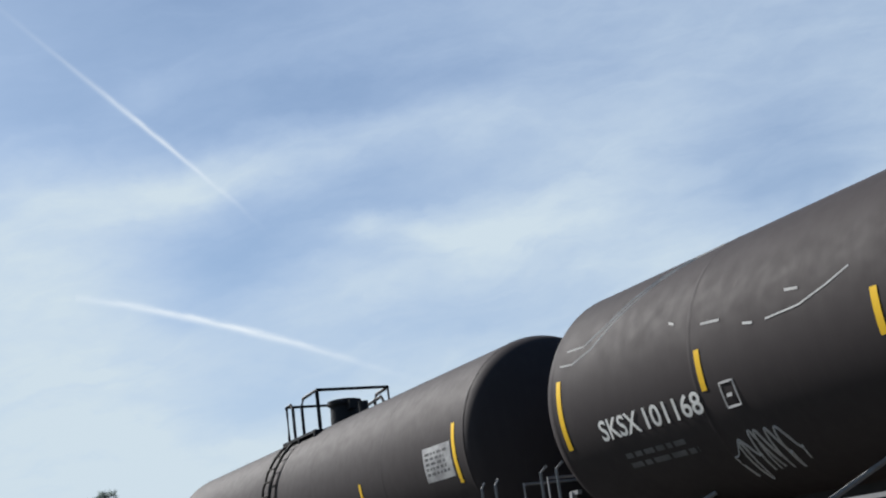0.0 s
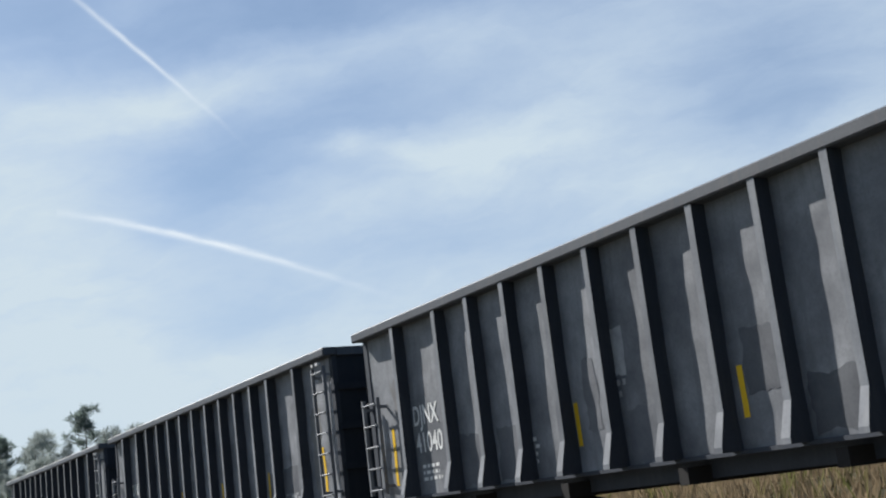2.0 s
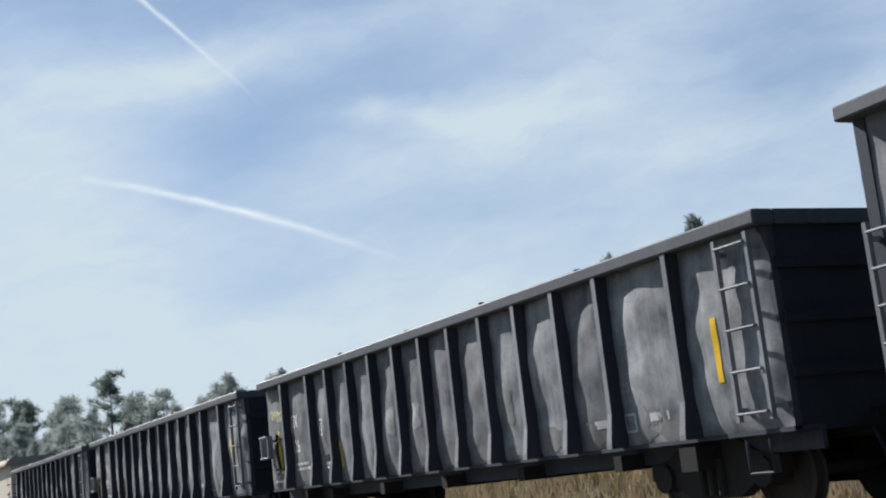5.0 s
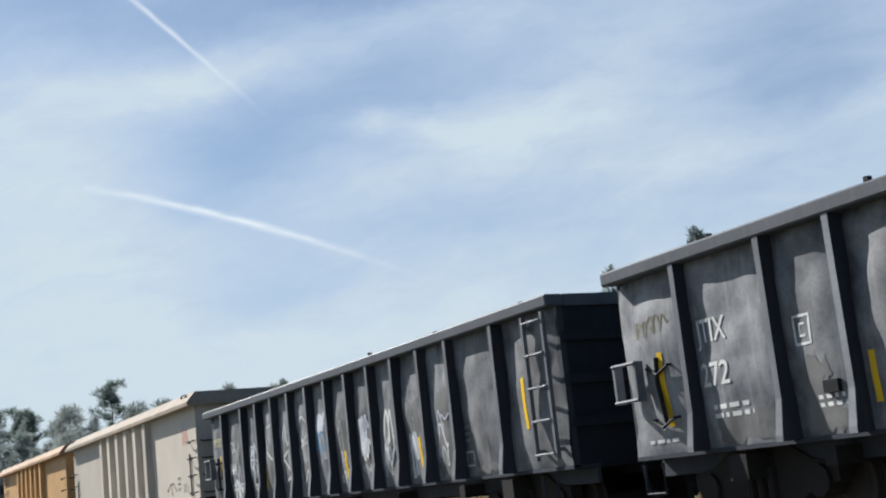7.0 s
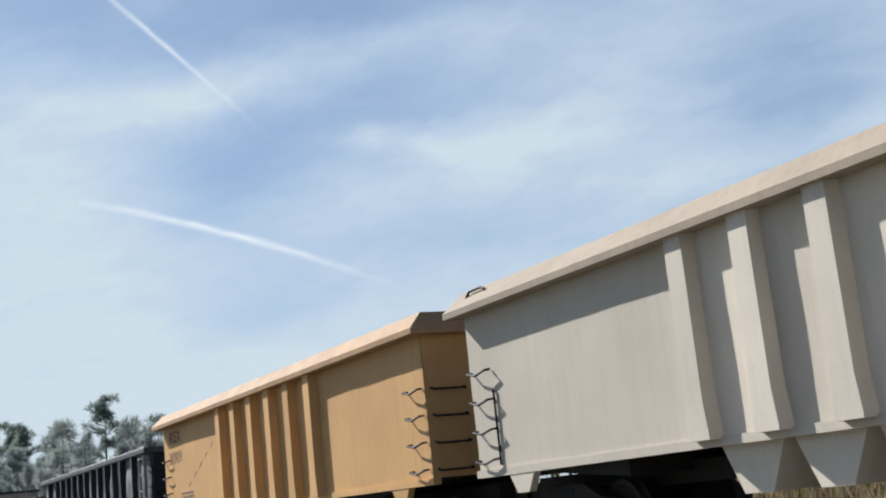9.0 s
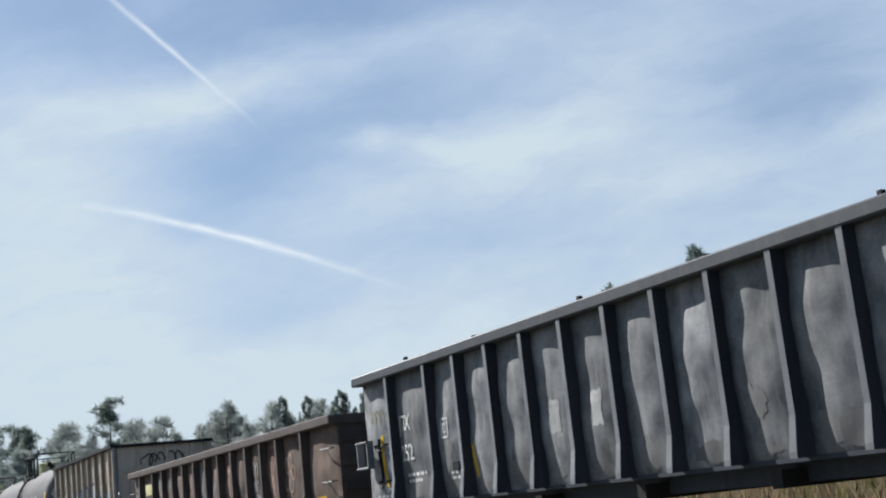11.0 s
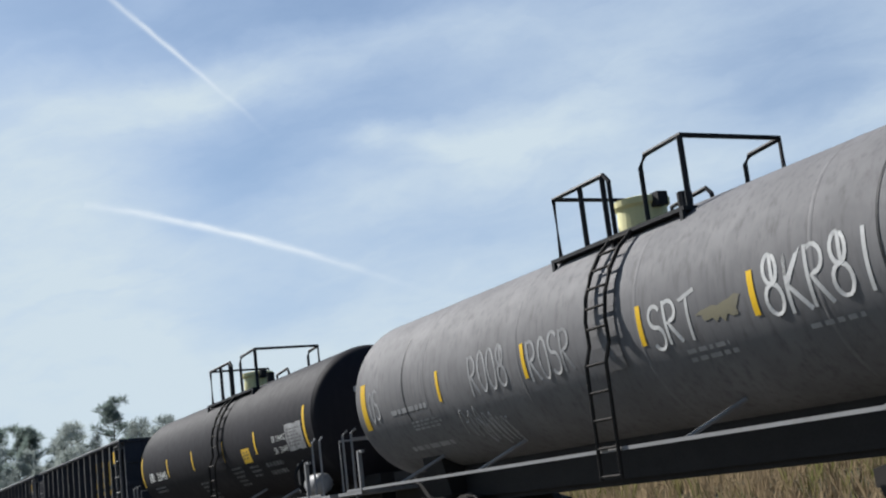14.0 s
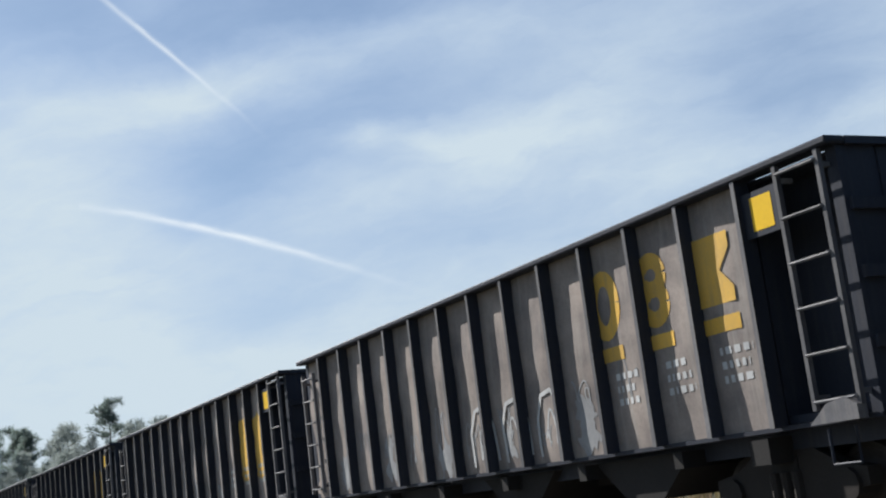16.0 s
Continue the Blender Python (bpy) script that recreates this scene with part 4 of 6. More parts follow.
def blue_car(front, seed, emblem):
    L = 14.5
    posts = [1.36] + [1.36 + 1.01 * i for i in range(1, 13)]
    car, skin, rng = gondola("gondola_car", "dark blue open gondola car with dusty panels and faded yellow emblem" if emblem else "dark blue open gondola car with dusty panels",
                             front, L, 3.79, 1.15, posts, M["navy_panel"], M["navy"], M["navy"], seed, bulge=0.03, dent=0.02, wide=0.06, depth=0.185, flare=0.0, chord=0.08, chord_out=0.02, end_panel=M["navy"], post_mat=M["navy_post"], end_recess=0.5)
    f = L / 2
    ladder(car, f - 0.72, f - 0.12, 1.35, 3.62, 6, -1.50, M["navy_post"])
    ladder(car, -f + 0.12, -f + 0.66, 1.35, 3.4, 6, -1.50, M["navy_post"])
    part("jacking_pad", prism(bmesh.new(), [(f - 0.75, 1.12), (f - 0.1, 1.12), (f - 0.1, 1.26), (f - 0.28, 1.34), (f - 0.5, 1.3)], "y", -1.62, -1.50), M["navy_post"], car, "worn steel bracket")
    part("reflector_plate", B(f - 1.36, f - 0.72, -1.50, -1.475, 3.08, 3.55), M["navy"], car)
    part("reflector", sheet(bmesh.new(), f - 1.20, f - 0.88, 3.14, 3.49, post_skin(-1.50), 2, 2), M["yellow"], car, "yellow reflective patch")
    if emblem:
        # the emblem is drawn as plain yellow shapes, one to a bay
        for d, rx, parts in ((4.20, 0.24, ((2.93, 0.34),)), (3.18, 0.20, ((3.10, 0.17), (2.76, 0.18)))):
            bm = bmesh.new()
            for cz, rz in parts:
                stroke(bm, ring(f - d, cz, rx, rz, 0, 360, 20), 0.19, skin, 0.012)
            part("emblem", bm, M["csx_yellow"], car, "faded yellow painted emblem")
        bm = bmesh.new()
        x = f - 2.1
        block = [(-0.36, 3.30), (0.36, 3.30), (0.36, 3.12), (0.17, 2.90), (0.36, 2.70), (0.36, 2.54), (-0.36, 2.54), (-0.36, 2.70), (-0.17, 2.90), (-0.36, 3.12)]
        bm.faces.new([bm.verts.new((x + px, skin(x + px, pz) - 0.012, pz)) for px, pz in block])
        bmesh.ops.triangulate(bm, faces=bm.faces)
        part("emblem", bm, M["csx_yellow"], car, "faded yellow painted emblem")
        for d, w in ((4.20, 0.30), (3.18, 0.28), (2.1, 0.38)):
            part("emblem_bar", sheet(bmesh.new(), f - d - w, f - d + w, 2.24, 2.41, skin, 3, 2, 0.014), M["csx_yellow"], car)
        bm = bmesh.new()
        for k in range(3):
            stroke(bm, [(f - 8.0 + k * 0.95, 1.25), (f - 8.0 + k * 0.95, 1.75), (f - 7.85 + k * 0.95, 2.05), (f - 7.6 + k * 0.95, 2.1), (f - 7.35 + k * 0.95, 1.8), (f - 7.3 + k * 0.95, 1.3)], 0.06, skin, 0.03)
            scribble(bm, f - 7.6 + k * 0.95, 1.6, 0.4, 0.5, rng, skin, 0.035, 2)
        part("graffiti", bm, M["placard"], car, "pale sprayed graffiti outline")
    else:
        for d in (2.0, 3.0):
            part("emblem_bar", daub(f - d - 0.3, f - d + 0.2, 1.8, 3.1, skin, d + seed), M["csx_yellow"], car, "worn yellow paint")
    for d in (1.85, 2.85, 3.85):
        bars(car, f - d - 0.3, 2.0, 0.55, 3, 0.08, M["placard"], skin, rng)
    for i, d in enumerate(posts[3:]):
        if i % 2:
            part("sprayed_patch", daub(f - d + 0.3, f - d + 0.65, 1.25, rng.uniform(1.5, 2.1), skin, d + seed, 0.14), M["faded"], car, "faded sprayed patch")
        part("graffiti", scribble(bmesh.new(), f - d + 0.45, rng.uniform(1.4, 2.0), 0.4, rng.uniform(0.3, 0.7), rng, skin, 0.022, rng.choice((2, 3))), M["faded"], car, "faded sprayed scrawl")
    for d in (4.2, 7.2, 10.4):
        part("chute", prism(bmesh.new(), [(f - d - 1.0, 1.06), (f - d + 1.0, 1.06), (f - d + 0.35, 0.55), (f - d - 0.35, 0.55)], "y", -1.2, 1.2), M["under"], car)
    return car


def smooth_hopper(front, L, seed, paint, label, number=None, crest=False):
    """An aggregate hopper: smooth ends, five posts amidships and a sloping cap round the top."""
    rng = random.Random(seed)
    car = start_car("hopper_car", front, L, label)
    f, face = L / 2, -1.40
    bot, cap, top = 1.24, 3.50, 3.83

    def skin(x, z):
        return face - 0.012 * noise.noise((x * 0.9, z * 0.9, seed)) - 0.01

    stops = [f - 0.05, f - 4.75, f - 5.9, f - 7.05, f - 8.2, f - 9.35, f - 10.45, -f + 0.05]
    for a, b in zip(stops, stops[1:]):
        part("panel", sheet(bmesh.new(), b, a, bot, cap + 0.05, skin, 8, 8, 0.0), paint, car, smooth=True)
    part("inner_wall", B(-f + 0.06, f - 0.06, face + 0.02, face + 0.06, bot, cap), paint, car)
    part("far_wall", B(-f + 0.06, f - 0.06, 1.34, 1.40, bot, cap), paint, car)
    part("floor", B(-f + 0.06, f - 0.06, face + 0.06, 1.34, bot, bot + 0.06), paint, car)
    for s in (-1, 1):
        xa, xb = sorted((s * (f - 0.05), s * (f - 0.11)))
        # the unseen rear wall is made dark to throw less light on the next car
        part("end_wall", B(xa, xb, face, 1.40, bot, cap + 0.02), paint if s > 0 else M["rust"], car)
    for x in stops[1:-1]:
        side_post(car, x, bot - 0.02, cap + 0.02, 0.18, 0.30, face - 0.18, paint, 0.0, web=0.62)
    # cap: wide below, drawn in above, open in the middle
    bm = bmesh.new()
    outer = [(-f - 0.16, -1.66, cap - 0.02), (f + 0.16, -1.66, cap - 0.02), (f + 0.16, 1.66, cap - 0.02), (-f - 0.16, 1.66, cap - 0.02)]
    lip = [(x, y, cap + 0.07) for x, y, _ in outer]
    crown = [(-f - 0.04, -1.40, top), (f + 0.04, -1.40, top), (f + 0.04, 1.40, top), (-f - 0.04, 1.40, top)]
    under = [(-f + 0.08, -1.38, cap - 0.02), (f - 0.08, -1.38, cap - 0.02), (f - 0.08, 1.38, cap - 0.02), (-f + 0.08, 1.38, cap - 0.02)]
    rings = [[bm.verts.new(p) for p in q] for q in (under, outer, lip, crown)]
    rings.append([bm.verts.new((x * 0.985, y * 0.93, cap)) for x, y, _ in crown])
    for a, b in zip(rings, rings[1:]):
        for k in range(4):
            bm.faces.new((a[k], a[(k + 1) % 4], b[(k + 1) % 4], b[k]))
    part("cap", bm, M["cream_cap"] if crest else M["tan_cap"], car, "sloping rim round the open top")
    part("side_sill", B(-f, f, face - 0.04, face + 0.1, bot - 0.1, bot + 0.004), paint, car)
    part("side_sill", B(-f, f, 1.30, 1.44, bot - 0.1, bot + 0.004), paint, car)
    for s in (-1, 1):
        x = s * (f - 1.25)
        part("jacking_pad", prism(bmesh.new(), [(x - 0.36, bot - 0.06), (x + 0.36, bot - 0.06), (x + 0.15, bot - 0.36), (x - 0.15, bot - 0.36)], "y", face - 0.03, face + 0.08), paint, car)
        for i in range(4):
            z = bot + 0.14 + i * 0.42
            xa, xb = sorted((s * (f - 0.14), s * (f - 0.66)))
            grab_iron(car, xa, xb, z, face - 0.02, M["black"], 0.06)
            xs = s * (f - 0.05)
            part("grab_iron", tube(bmesh.new(), [(xs, -1.30, z), (xs + s * 0.09, -1.30, z - 0.03), (xs + s * 0.09, -0.72, z - 0.03), (xs, -0.72, z)], 0.02), M["black"], car)
        if crest:
            part("hand_rail", tube(bmesh.new(), [(s * (f - 0.72), face - 0.03, bot + 0.05), (s * (f - 0.72), face - 0.03, bot + 1.1)], 0.018), M["black"], car)
        if crest:
            part("hatch_handle", tube(bmesh.new(), [(s * (f - 0.9), -1.5, top - 0.07), (s * (f - 0.8), -1.5, top - 0.03), (s * (f - 0.45), -1.5, top - 0.03), (s * (f - 0.35), -1.5, top - 0.12)], 0.022), M["black"], car)
        part("end_slope", prism(bmesh.new(), [(s * (f - 0.2), bot), (s * (f - 3.6), bot), (s * (f - 3.6), bot - 0.3)], "y", -1.3, 1.3), M["under"], car)
    for x in stops[1:-2]:
        part("chute", prism(bmesh.new(), [(x - 1.1, bot - 0.05), (x - 0.05, bot - 0.05), (x - 0.35, bot - 0.62), (x - 0.8, bot - 0.62)], "y", -1.30, 1.30), paint if crest else M["iron"], car)
    running_gear(car, L, 1.75, 0.2)
    if crest:
        part("crest", daub(f - 1.35, f - 0.85, 2.62, 2.95, skin, 2), M["crest_red"], car, "faded red and grey emblem")
        part("crest", daub(f - 1.30, f - 0.85, 2.93, 3.2, skin, 9), M["placard"], car, "faded red and grey emblem")
        bm = scribble(bmesh.new(), f - 2.7, 1.55, 0.8, 0.35, rng, skin, 0.04, 2)
        part("graffiti", bm, M["dark_letter"], car, "dark sprayed scrawl")
        bars(car, f - 2.0, 1.75, 0.3, 3, 0.07, M["dark_letter"], skin, rng)
        bars(car, f - 1.5, 1.6, 0.5, 4, 0.03, M["faded"], skin, rng)
    if number:
        lettering("RISX", 0.42, M["brown_letter"], car, -f + 0.61, 3.06, skin, "dark brown stencilled reporting mark", 1.1, 0.01, lift=0.005)
        lettering(number, 0.42, M["worn_letter"], car, -f + 0.50, 2.54, skin, "worn brown stencilled car number", 1.24, 0.01, lift=0.005)
        bars(car, -f + 1.5, 1.72, 1.2, 2, 0.05, M["dark_letter"], skin, rng)
        tape(car, -f + 0.60, 1.36, 1.98, skin, 0.06)
        for i in range(5):
            x = -f + 2.2 + i * 0.5
            stroke_bm = stroke(bmesh.new(), [(x, 1.9 + 0.2 * i), (x + 0.2, 2.0 + 0.2 * i)], 0.03, skin)
            part("scratch", stroke_bm, M["dark_letter"], car)
    return car


def ribbed_hopper(front, seed):
    """A short beige hopper with end platforms, covered in sprayed colour."""
    rng = random.Random(seed)
    L = 9.93
    car = start_car("hopper_car", front, L, "weathered beige hopper car with stained posts and sprayed blue graffiti")
    f, face, bot, top = L / 2, -1.56, 1.17, 3.70
    back = face + 0.12
    posts = [0.03, 0.58, 1.66, 2.72, 3.77, 4.70, 5.57, 6.44, 7.49, 8.53, 9.55]

    def skin(x, z):
        return back - 0.015 * noise.noise((x * 1.2, z, seed)) - 0.012

    for a, b in zip(posts, posts[1:]):
        part("panel", sheet(bmesh.new(), f - b, f - a, bot, top - 0.05, skin, 10, 22, 0.0), M["beige"], car, smooth=True)
    for d in posts:
        side_post(car, f - d - 0.02, bot, top - 0.06, 0.12, 0.11, face, M["beige_post"], 0.0)
        part("side_post", B(f - d - 0.1, f - d + 0.06, 1.40, 1.56, bot, top - 0.06), M["beige_post"], car)
    part("inner_wall", B(-f + 0.3, f - 0.05, back + 0.03, back + 0.07, bot, top - 0.05), M["beige"], car)
    part("far_wall", B(-f + 0.3, f - 0.05, 1.34, 1.40, bot, top - 0.05), M["beige"], car)
    for y0, y1 in ((face - 0.05, back + 0.08), (1.30, 1.61)):
        part("top_rail", B(-f + 0.1, f + 0.06, y0, y1, top - 0.09, top), M["black"], car, "dark top rail")
    for s in (-1, 1):
        xa, xb = sorted((s * (f + 0.05), s * (f - 0.10)))
        part("end_rail", B(xa, xb, back + 0.08, 1.30, top - 0.09, top - 0.004), M["black"], car)
        xa, xb = sorted((s * (f - 0.16), s * (f - 0.10)))
        # stained front wall; the unseen rear one is darkened to cut bounced light
        end = part("end_wall", B(xa, xb, back + 0.05, 1.36, bot - 0.1, top - 0.09), M["pale_end"] if s > 0 else M["rust"], car, "stained end wall")
        for y in (-0.75, 0.15, 0.95):
            xa, xb = sorted((s * (f - 0.10), s * (f - 0.02)))
            part("end_rib", B(xa, xb, y - 0.05, y + 0.05, bot, top - 0.1), M["pale_end"], end)
        xa, xb = sorted((s * (f - 0.10), s * (f - 0.01)))
        part("end_rib", B(xa, xb, back + 0.07, 1.3, 2.85, 2.93), M["pale_end"], end)
        xa, xb = sorted((s * (f - 0.55), s * (f + 0.55)))
        part("end_platform", B(xa, xb, -1.52, 1.52, bot - 0.16, bot - 0.05), M["placard"], car, "pale end platform")
        x = s * (f + 0.42)
        for dx in (0, -0.34 * s):
            part("hand_rail", tube(bmesh.new(), [(x + dx, -1.48, bot - 0.6), (x + dx, -1.48, bot + 0.85), (x + dx - 0.05 * s, -1.48, bot + 1.0), (x + dx - 0.2 * s, -1.44, bot + 1.08), (x + dx - 0.5 * s, -1.40, bot + 1.1)], 0.035, 8), M["rail_grey"], car, "pale bent pipe rail")
        part("stirrup_step", tube(bmesh.new(), [(x, -1.48, bot - 0.6), (x - 0.34 * s, -1.48, bot - 0.6)], 0.03), M["rail_grey"], car)
        part("corner_pipe", tube(bmesh.new(), [(s * (f + 0.06), -1.50, bot), (s * (f + 0.02), -1.50, top - 0.1)], 0.045, 8), M["rail_grey"], car, "pale corner pipe")
    bm = bmesh.new()
    for k in range(5):
        scribble(bm, 0.3 * k - 0.5, 0, 0.3, 0.4, rng, lambda x, z: 0, 0.05, 1, 24)
    bmesh.ops.rotate(bm, verts=bm.verts, cent=(0, 0, 0), matrix=Matrix.Rotation(radians(90), 3, "Z"))
    bmesh.ops.translate(bm, verts=bm.verts, vec=(f - 0.08, -0.1, 3.2))
    part("graffiti", bm, M["dark_letter"], car, "dark sprayed scrawl on the end")
    part("side_sill", B(-f, f, face - 0.03, back + 0.1, bot - 0.09, bot + 0.012), M["placard"], car)
    part("side_sill", B(-f, f, 1.34, 1.58, bot - 0.09, bot + 0.012), M["placard"], car)
    for d in (2.2, 4.96, 7.7):
        part("chute", prism(bmesh.new(), [(f - d - 1.3, bot - 0.1), (f - d + 1.3, bot - 0.1), (f - d + 0.35, 0.42), (f - d - 0.35, 0.42)], "y", -1.3, 1.3), M["under"], car)
    # sprayed colour, bay by bay, counted from the front
    def patch(a, b, z0, z1, mat, words, ragged=0.10):
        part("sprayed_patch", daub(f - b, f - a, z0, z1, skin, a * 7 + z1, ragged), mat, car, words)
    for k in (3, 4, 5, 6):
        patch(posts[k] + 0.06, posts[k + 1] - 0.04, bot + 0.04, 2.95 - 0.05 * k, M["pale_spray"], "pale lilac sprayed block", 0.03)
    patch(posts[2] + 0.40, posts[3] - 0.04, bot + 0.05, 2.42, M["blue_spray"], "blue sprayed block")
    patch(posts[7] + 0.1, posts[8] - 0.45, bot + 0.1, 1.75, M["blue_spray"], "blue sprayed block")
    patch(posts[5] + 0.1, posts[6] - 0.5, bot + 0.3, 2.4, M["blue_spray"], "blue sprayed block")
    patch(posts[8] + 0.1, posts[9] - 0.1, bot + 0.1, 1.6, M["navy"], "dark stencil panel")
    patch(posts[1] + 0.3, posts[2] - 0.12, 1.6, 2.35, M["blue_grey"], "grey-blue sprayed block")
    patch(posts[2] + 0.06, posts[2] + 0.44, bot + 0.05, 1.55, M["blue_grey"], "grey-blue sprayed block")
    patch(posts[2] + 0.06, posts[2] + 0.42, 1.5, 2.36, M["rust_tag"], "peach sprayed patch")
    for k, mat in ((4, M["dark_letter"]), (5, M["blue_spray"]), (6, M["blue_grey"])):
        part("sprayed_patch", daub(f - posts[k] - 0.072, f - posts[k] + 0.032, bot + 0.25, 2.86 - 0.05 * k, lambda x, z: face - 0.004, k, 0.0), mat, car, "spray paint run over a post")
    for k in (0, 3, 4, 6, 9):
        x = f - posts[k] - 0.25
        part("reflector", sheet(bmesh.new(), x - 0.36, x + 0.05, bot + 0.05, bot + 0.36, skin, 2, 2, 0.014), M["yellow"], car, "yellow reflective patch")
    for k in range(3, 7):
        xa, xb = f - posts[k + 1] + 0.1, f - posts[k] - 0.1
        part("graffiti", stroke(bmesh.new(), [(xa, 2.84 - 0.05 * k), ((xa + xb) / 2, 2.90 - 0.05 * k), (xb, 2.93 - 0.05 * k)], 0.085, skin, 0.014), M["dark_letter"], car, "dark sprayed outline")
    part("graffiti", stroke(bmesh.new(), ring(f - 4.3, 1.95, 0.22, 0.3, 180, 360), 0.06, skin, 0.014), M["dark_letter"], car, "dark sprayed outline")
    part("graffiti", stroke(bmesh.new(), ring(f - 3.92, 2.03, 0.05, 0.1, 0, 360), 0.10, skin, 0.014), M["dark_letter"], car, "dark sprayed smudge")
    part("graffiti", stroke(bmesh.new(), [(f - 5.45, 2.62), (f - 5.1, 2.55), (f - 4.82, 2.66)], 0.10, skin, 0.014), M["navy"], car, "dark blue sprayed bar")
    part("graffiti", stroke(bmesh.new(), [(f - 4.86, 2.66), (f - 4.84, 2.2), (f - 4.86, 1.5)], 0.12, skin, 0.014), M["blue_spray"], car, "blue sprayed stroke")
    part("graffiti", stroke(bmesh.new(), [(f - 6.3, 2.5), (f - 6.0, 2.58), (f - 5.75, 2.4), (f - 5.72, 1.9)], 0.07, skin, 0.014), M["navy"], car, "dark blue sprayed outline")
    for i, ch in enumerate("632415"):
        d = (9.45, 9.0, 8.3, 7.85, 7.3, 6.8)[i]
        lettering(ch, 0.42, M["dark_letter"], car, f - d, 2.05, skin, "dark stencilled number", 0.22, 0.006)
        if i < 4:
            part("stencil_bar", sheet(bmesh.new(), f - d + 0.04, f - d + 0.15, 2.64, 2.92, skin, 1, 1, 0.012), M["dark_letter"], car, "dark stencilled mark")
    cx = f - 2.28
    part("emblem", stroke(bmesh.new(), ring(cx, 2.80, 0.16, 0.14, 20, 270) + ring(cx, 2.50, 0.17, 0.16, 90, -150), 0.12, skin, 0.012), M["emblem_tan"], car, "faded brown painted emblem")
    cx = f - 1.2
    for s in (-1, 1):
        part("emblem", stroke(bmesh.new(), [(cx - 0.3 * s, 2.98), (cx, 2.72), (cx + 0.3 * s, 2.46)], 0.15, skin, 0.015 + 0.004 * s), M["emblem_tan"], car, "faded brown painted emblem")
    bars(car, f - 1.45, 1.75, 0.6, 3, 0.07, M["white"], skin, rng)
    running_gear(car, L, 1.1, 0.75)
    return car


def tank_car(centre, half, r, zc, paint, label, seed, dome_mat, bays, lx, big=True):
    """A tank car: shell and heads, running boards with struts, platform and railing on top, ladder, end platforms."""
    rng = random.Random(seed)
    L = 2 * half
    car = start_car("tank_car", centre + half, L, label)
    seg = 72

    def skin(x, z):
        s = max(0.05, r * r - (z - zc) ** 2)
        return -math.sqrt(s)

    bm = bmesh.new()
    end = half - 0.05
    lathe_x(bm, [(-end + 2 * end * i / 24, r) for i in range(25)], seg, 0, zc)
    part("tank_shell", bm, paint, car, smooth=True)
    # dished heads: a tight knuckle, then a shallow cap
    knuckle, cap_r = 0.26 * r, 1.55 * r
    for s in (-1, 1):
        prof = [(s * (end + knuckle * math.sin(radians(a))), r - knuckle * (1 - math.cos(radians(a)))) for a in range(0, 56, 11)]
        x0 = end + knuckle * math.sin(radians(55)) - cap_r * math.cos(radians(35))
        prof += [(s * (x0 + cap_r * math.cos(radians(b))), cap_r * math.sin(radians(b))) for b in (29, 23, 17, 11, 5, 0)]
        part("tank_head", lathe_x(bmesh.new(), prof, seg, 0, zc), paint, car, smooth=True)
    for x in (-half + 0.02, -half * 0.62, -half * 0.2, half * 0.2, half * 0.62, half - 0.02):
        part("weld_seam", lathe_x(bmesh.new(), [(x - 0.03, r + 0.001), (x - 0.012, r + 0.0035), (x + 0.012, r + 0.0035), (x + 0.03, r + 0.001)], seg, 0, zc), paint, car, smooth=True)
    # running board along the near and far side, on struts
    zb = 1.22
    for side in (-1, 1):
        rail = part("side_rail", B(-half - 0.55, half + 0.55, side * 1.50 - 0.025, side * 1.50 + 0.025, zb - 0.022, zb + 0.022), M["rail_grey"], car, "pale painted side rail")
        for x in (-half + 1.9, -half + 4.6, half - 4.9, half - 1.9):
            part("strut", tube(bmesh.new(), [(x - 0.14, side * 1.50, zb), (x + 0.16, side * math.sqrt(max(0.1, r * r - (zb + 0.36 - zc) ** 2)), zb + 0.36)], 0.03), M["rail_grey"], rail)
    # end platforms with hand rails
    for s in (-1, 1):
        xa, xb = sorted((s * (half - 0.1), s * (half + 1.0)))
        deck = part("end_platform", B(xa, xb, -1.52, 1.52, zb - 0.08, zb - 0.02), M["rail_grey"], car)
        xr = s * (half - 0.12)
        part("grab_post", box(B(xr - 0.03, xr + 0.03, -1.54, -1.47, zb, zb + 0.66), xr - 0.03, xr + 0.14, -1.52, -1.46, zb + 0.62, zb + 0.67), M["rail_grey"], deck)
        for dx in (0.22, 0.62):
            x = s * (half + dx)
            part("hand_rail", tube(bmesh.new(), [(x, -1.48, zb - 0.6), (x, -1.48, zb + 1.0), (x - 0.05 * s, -1.40, zb + 1.08)], 0.022), M["rail_grey"], deck)
        part("stirrup_step", tube(bmesh.new(), [(s * (half + 0.22), -1.48, zb - 0.4), (s * (half + 0.62), -1.48, zb - 0.4)], 0.022), M["rail_grey"], deck)
        part("hand_rail", tube(bmesh.new(), [(s * (half + 0.92), -1.2, zb), (s * (half + 0.92), -1.2, zb + 0.95), (s * (half + 0.92), 1.2, zb + 0.95), (s * (half + 0.92), 1.2, zb)], 0.022), M["rail_grey"], deck)
        part("saddle", prism(bmesh.new(), [(-0.7, 0.95), (0.7, 0.95), (0.85, zc - r * 0.75), (-0.85, zc - r * 0.75)], "x", s * (half - 1.6) - 0.35, s * (half - 1.6) + 0.35), M["under"], car)
    part("centre_beam", B(-half - 0.9, half + 0.9, -0.42, 0.42, 0.86, zc - r + 0.16), M["under"], car)
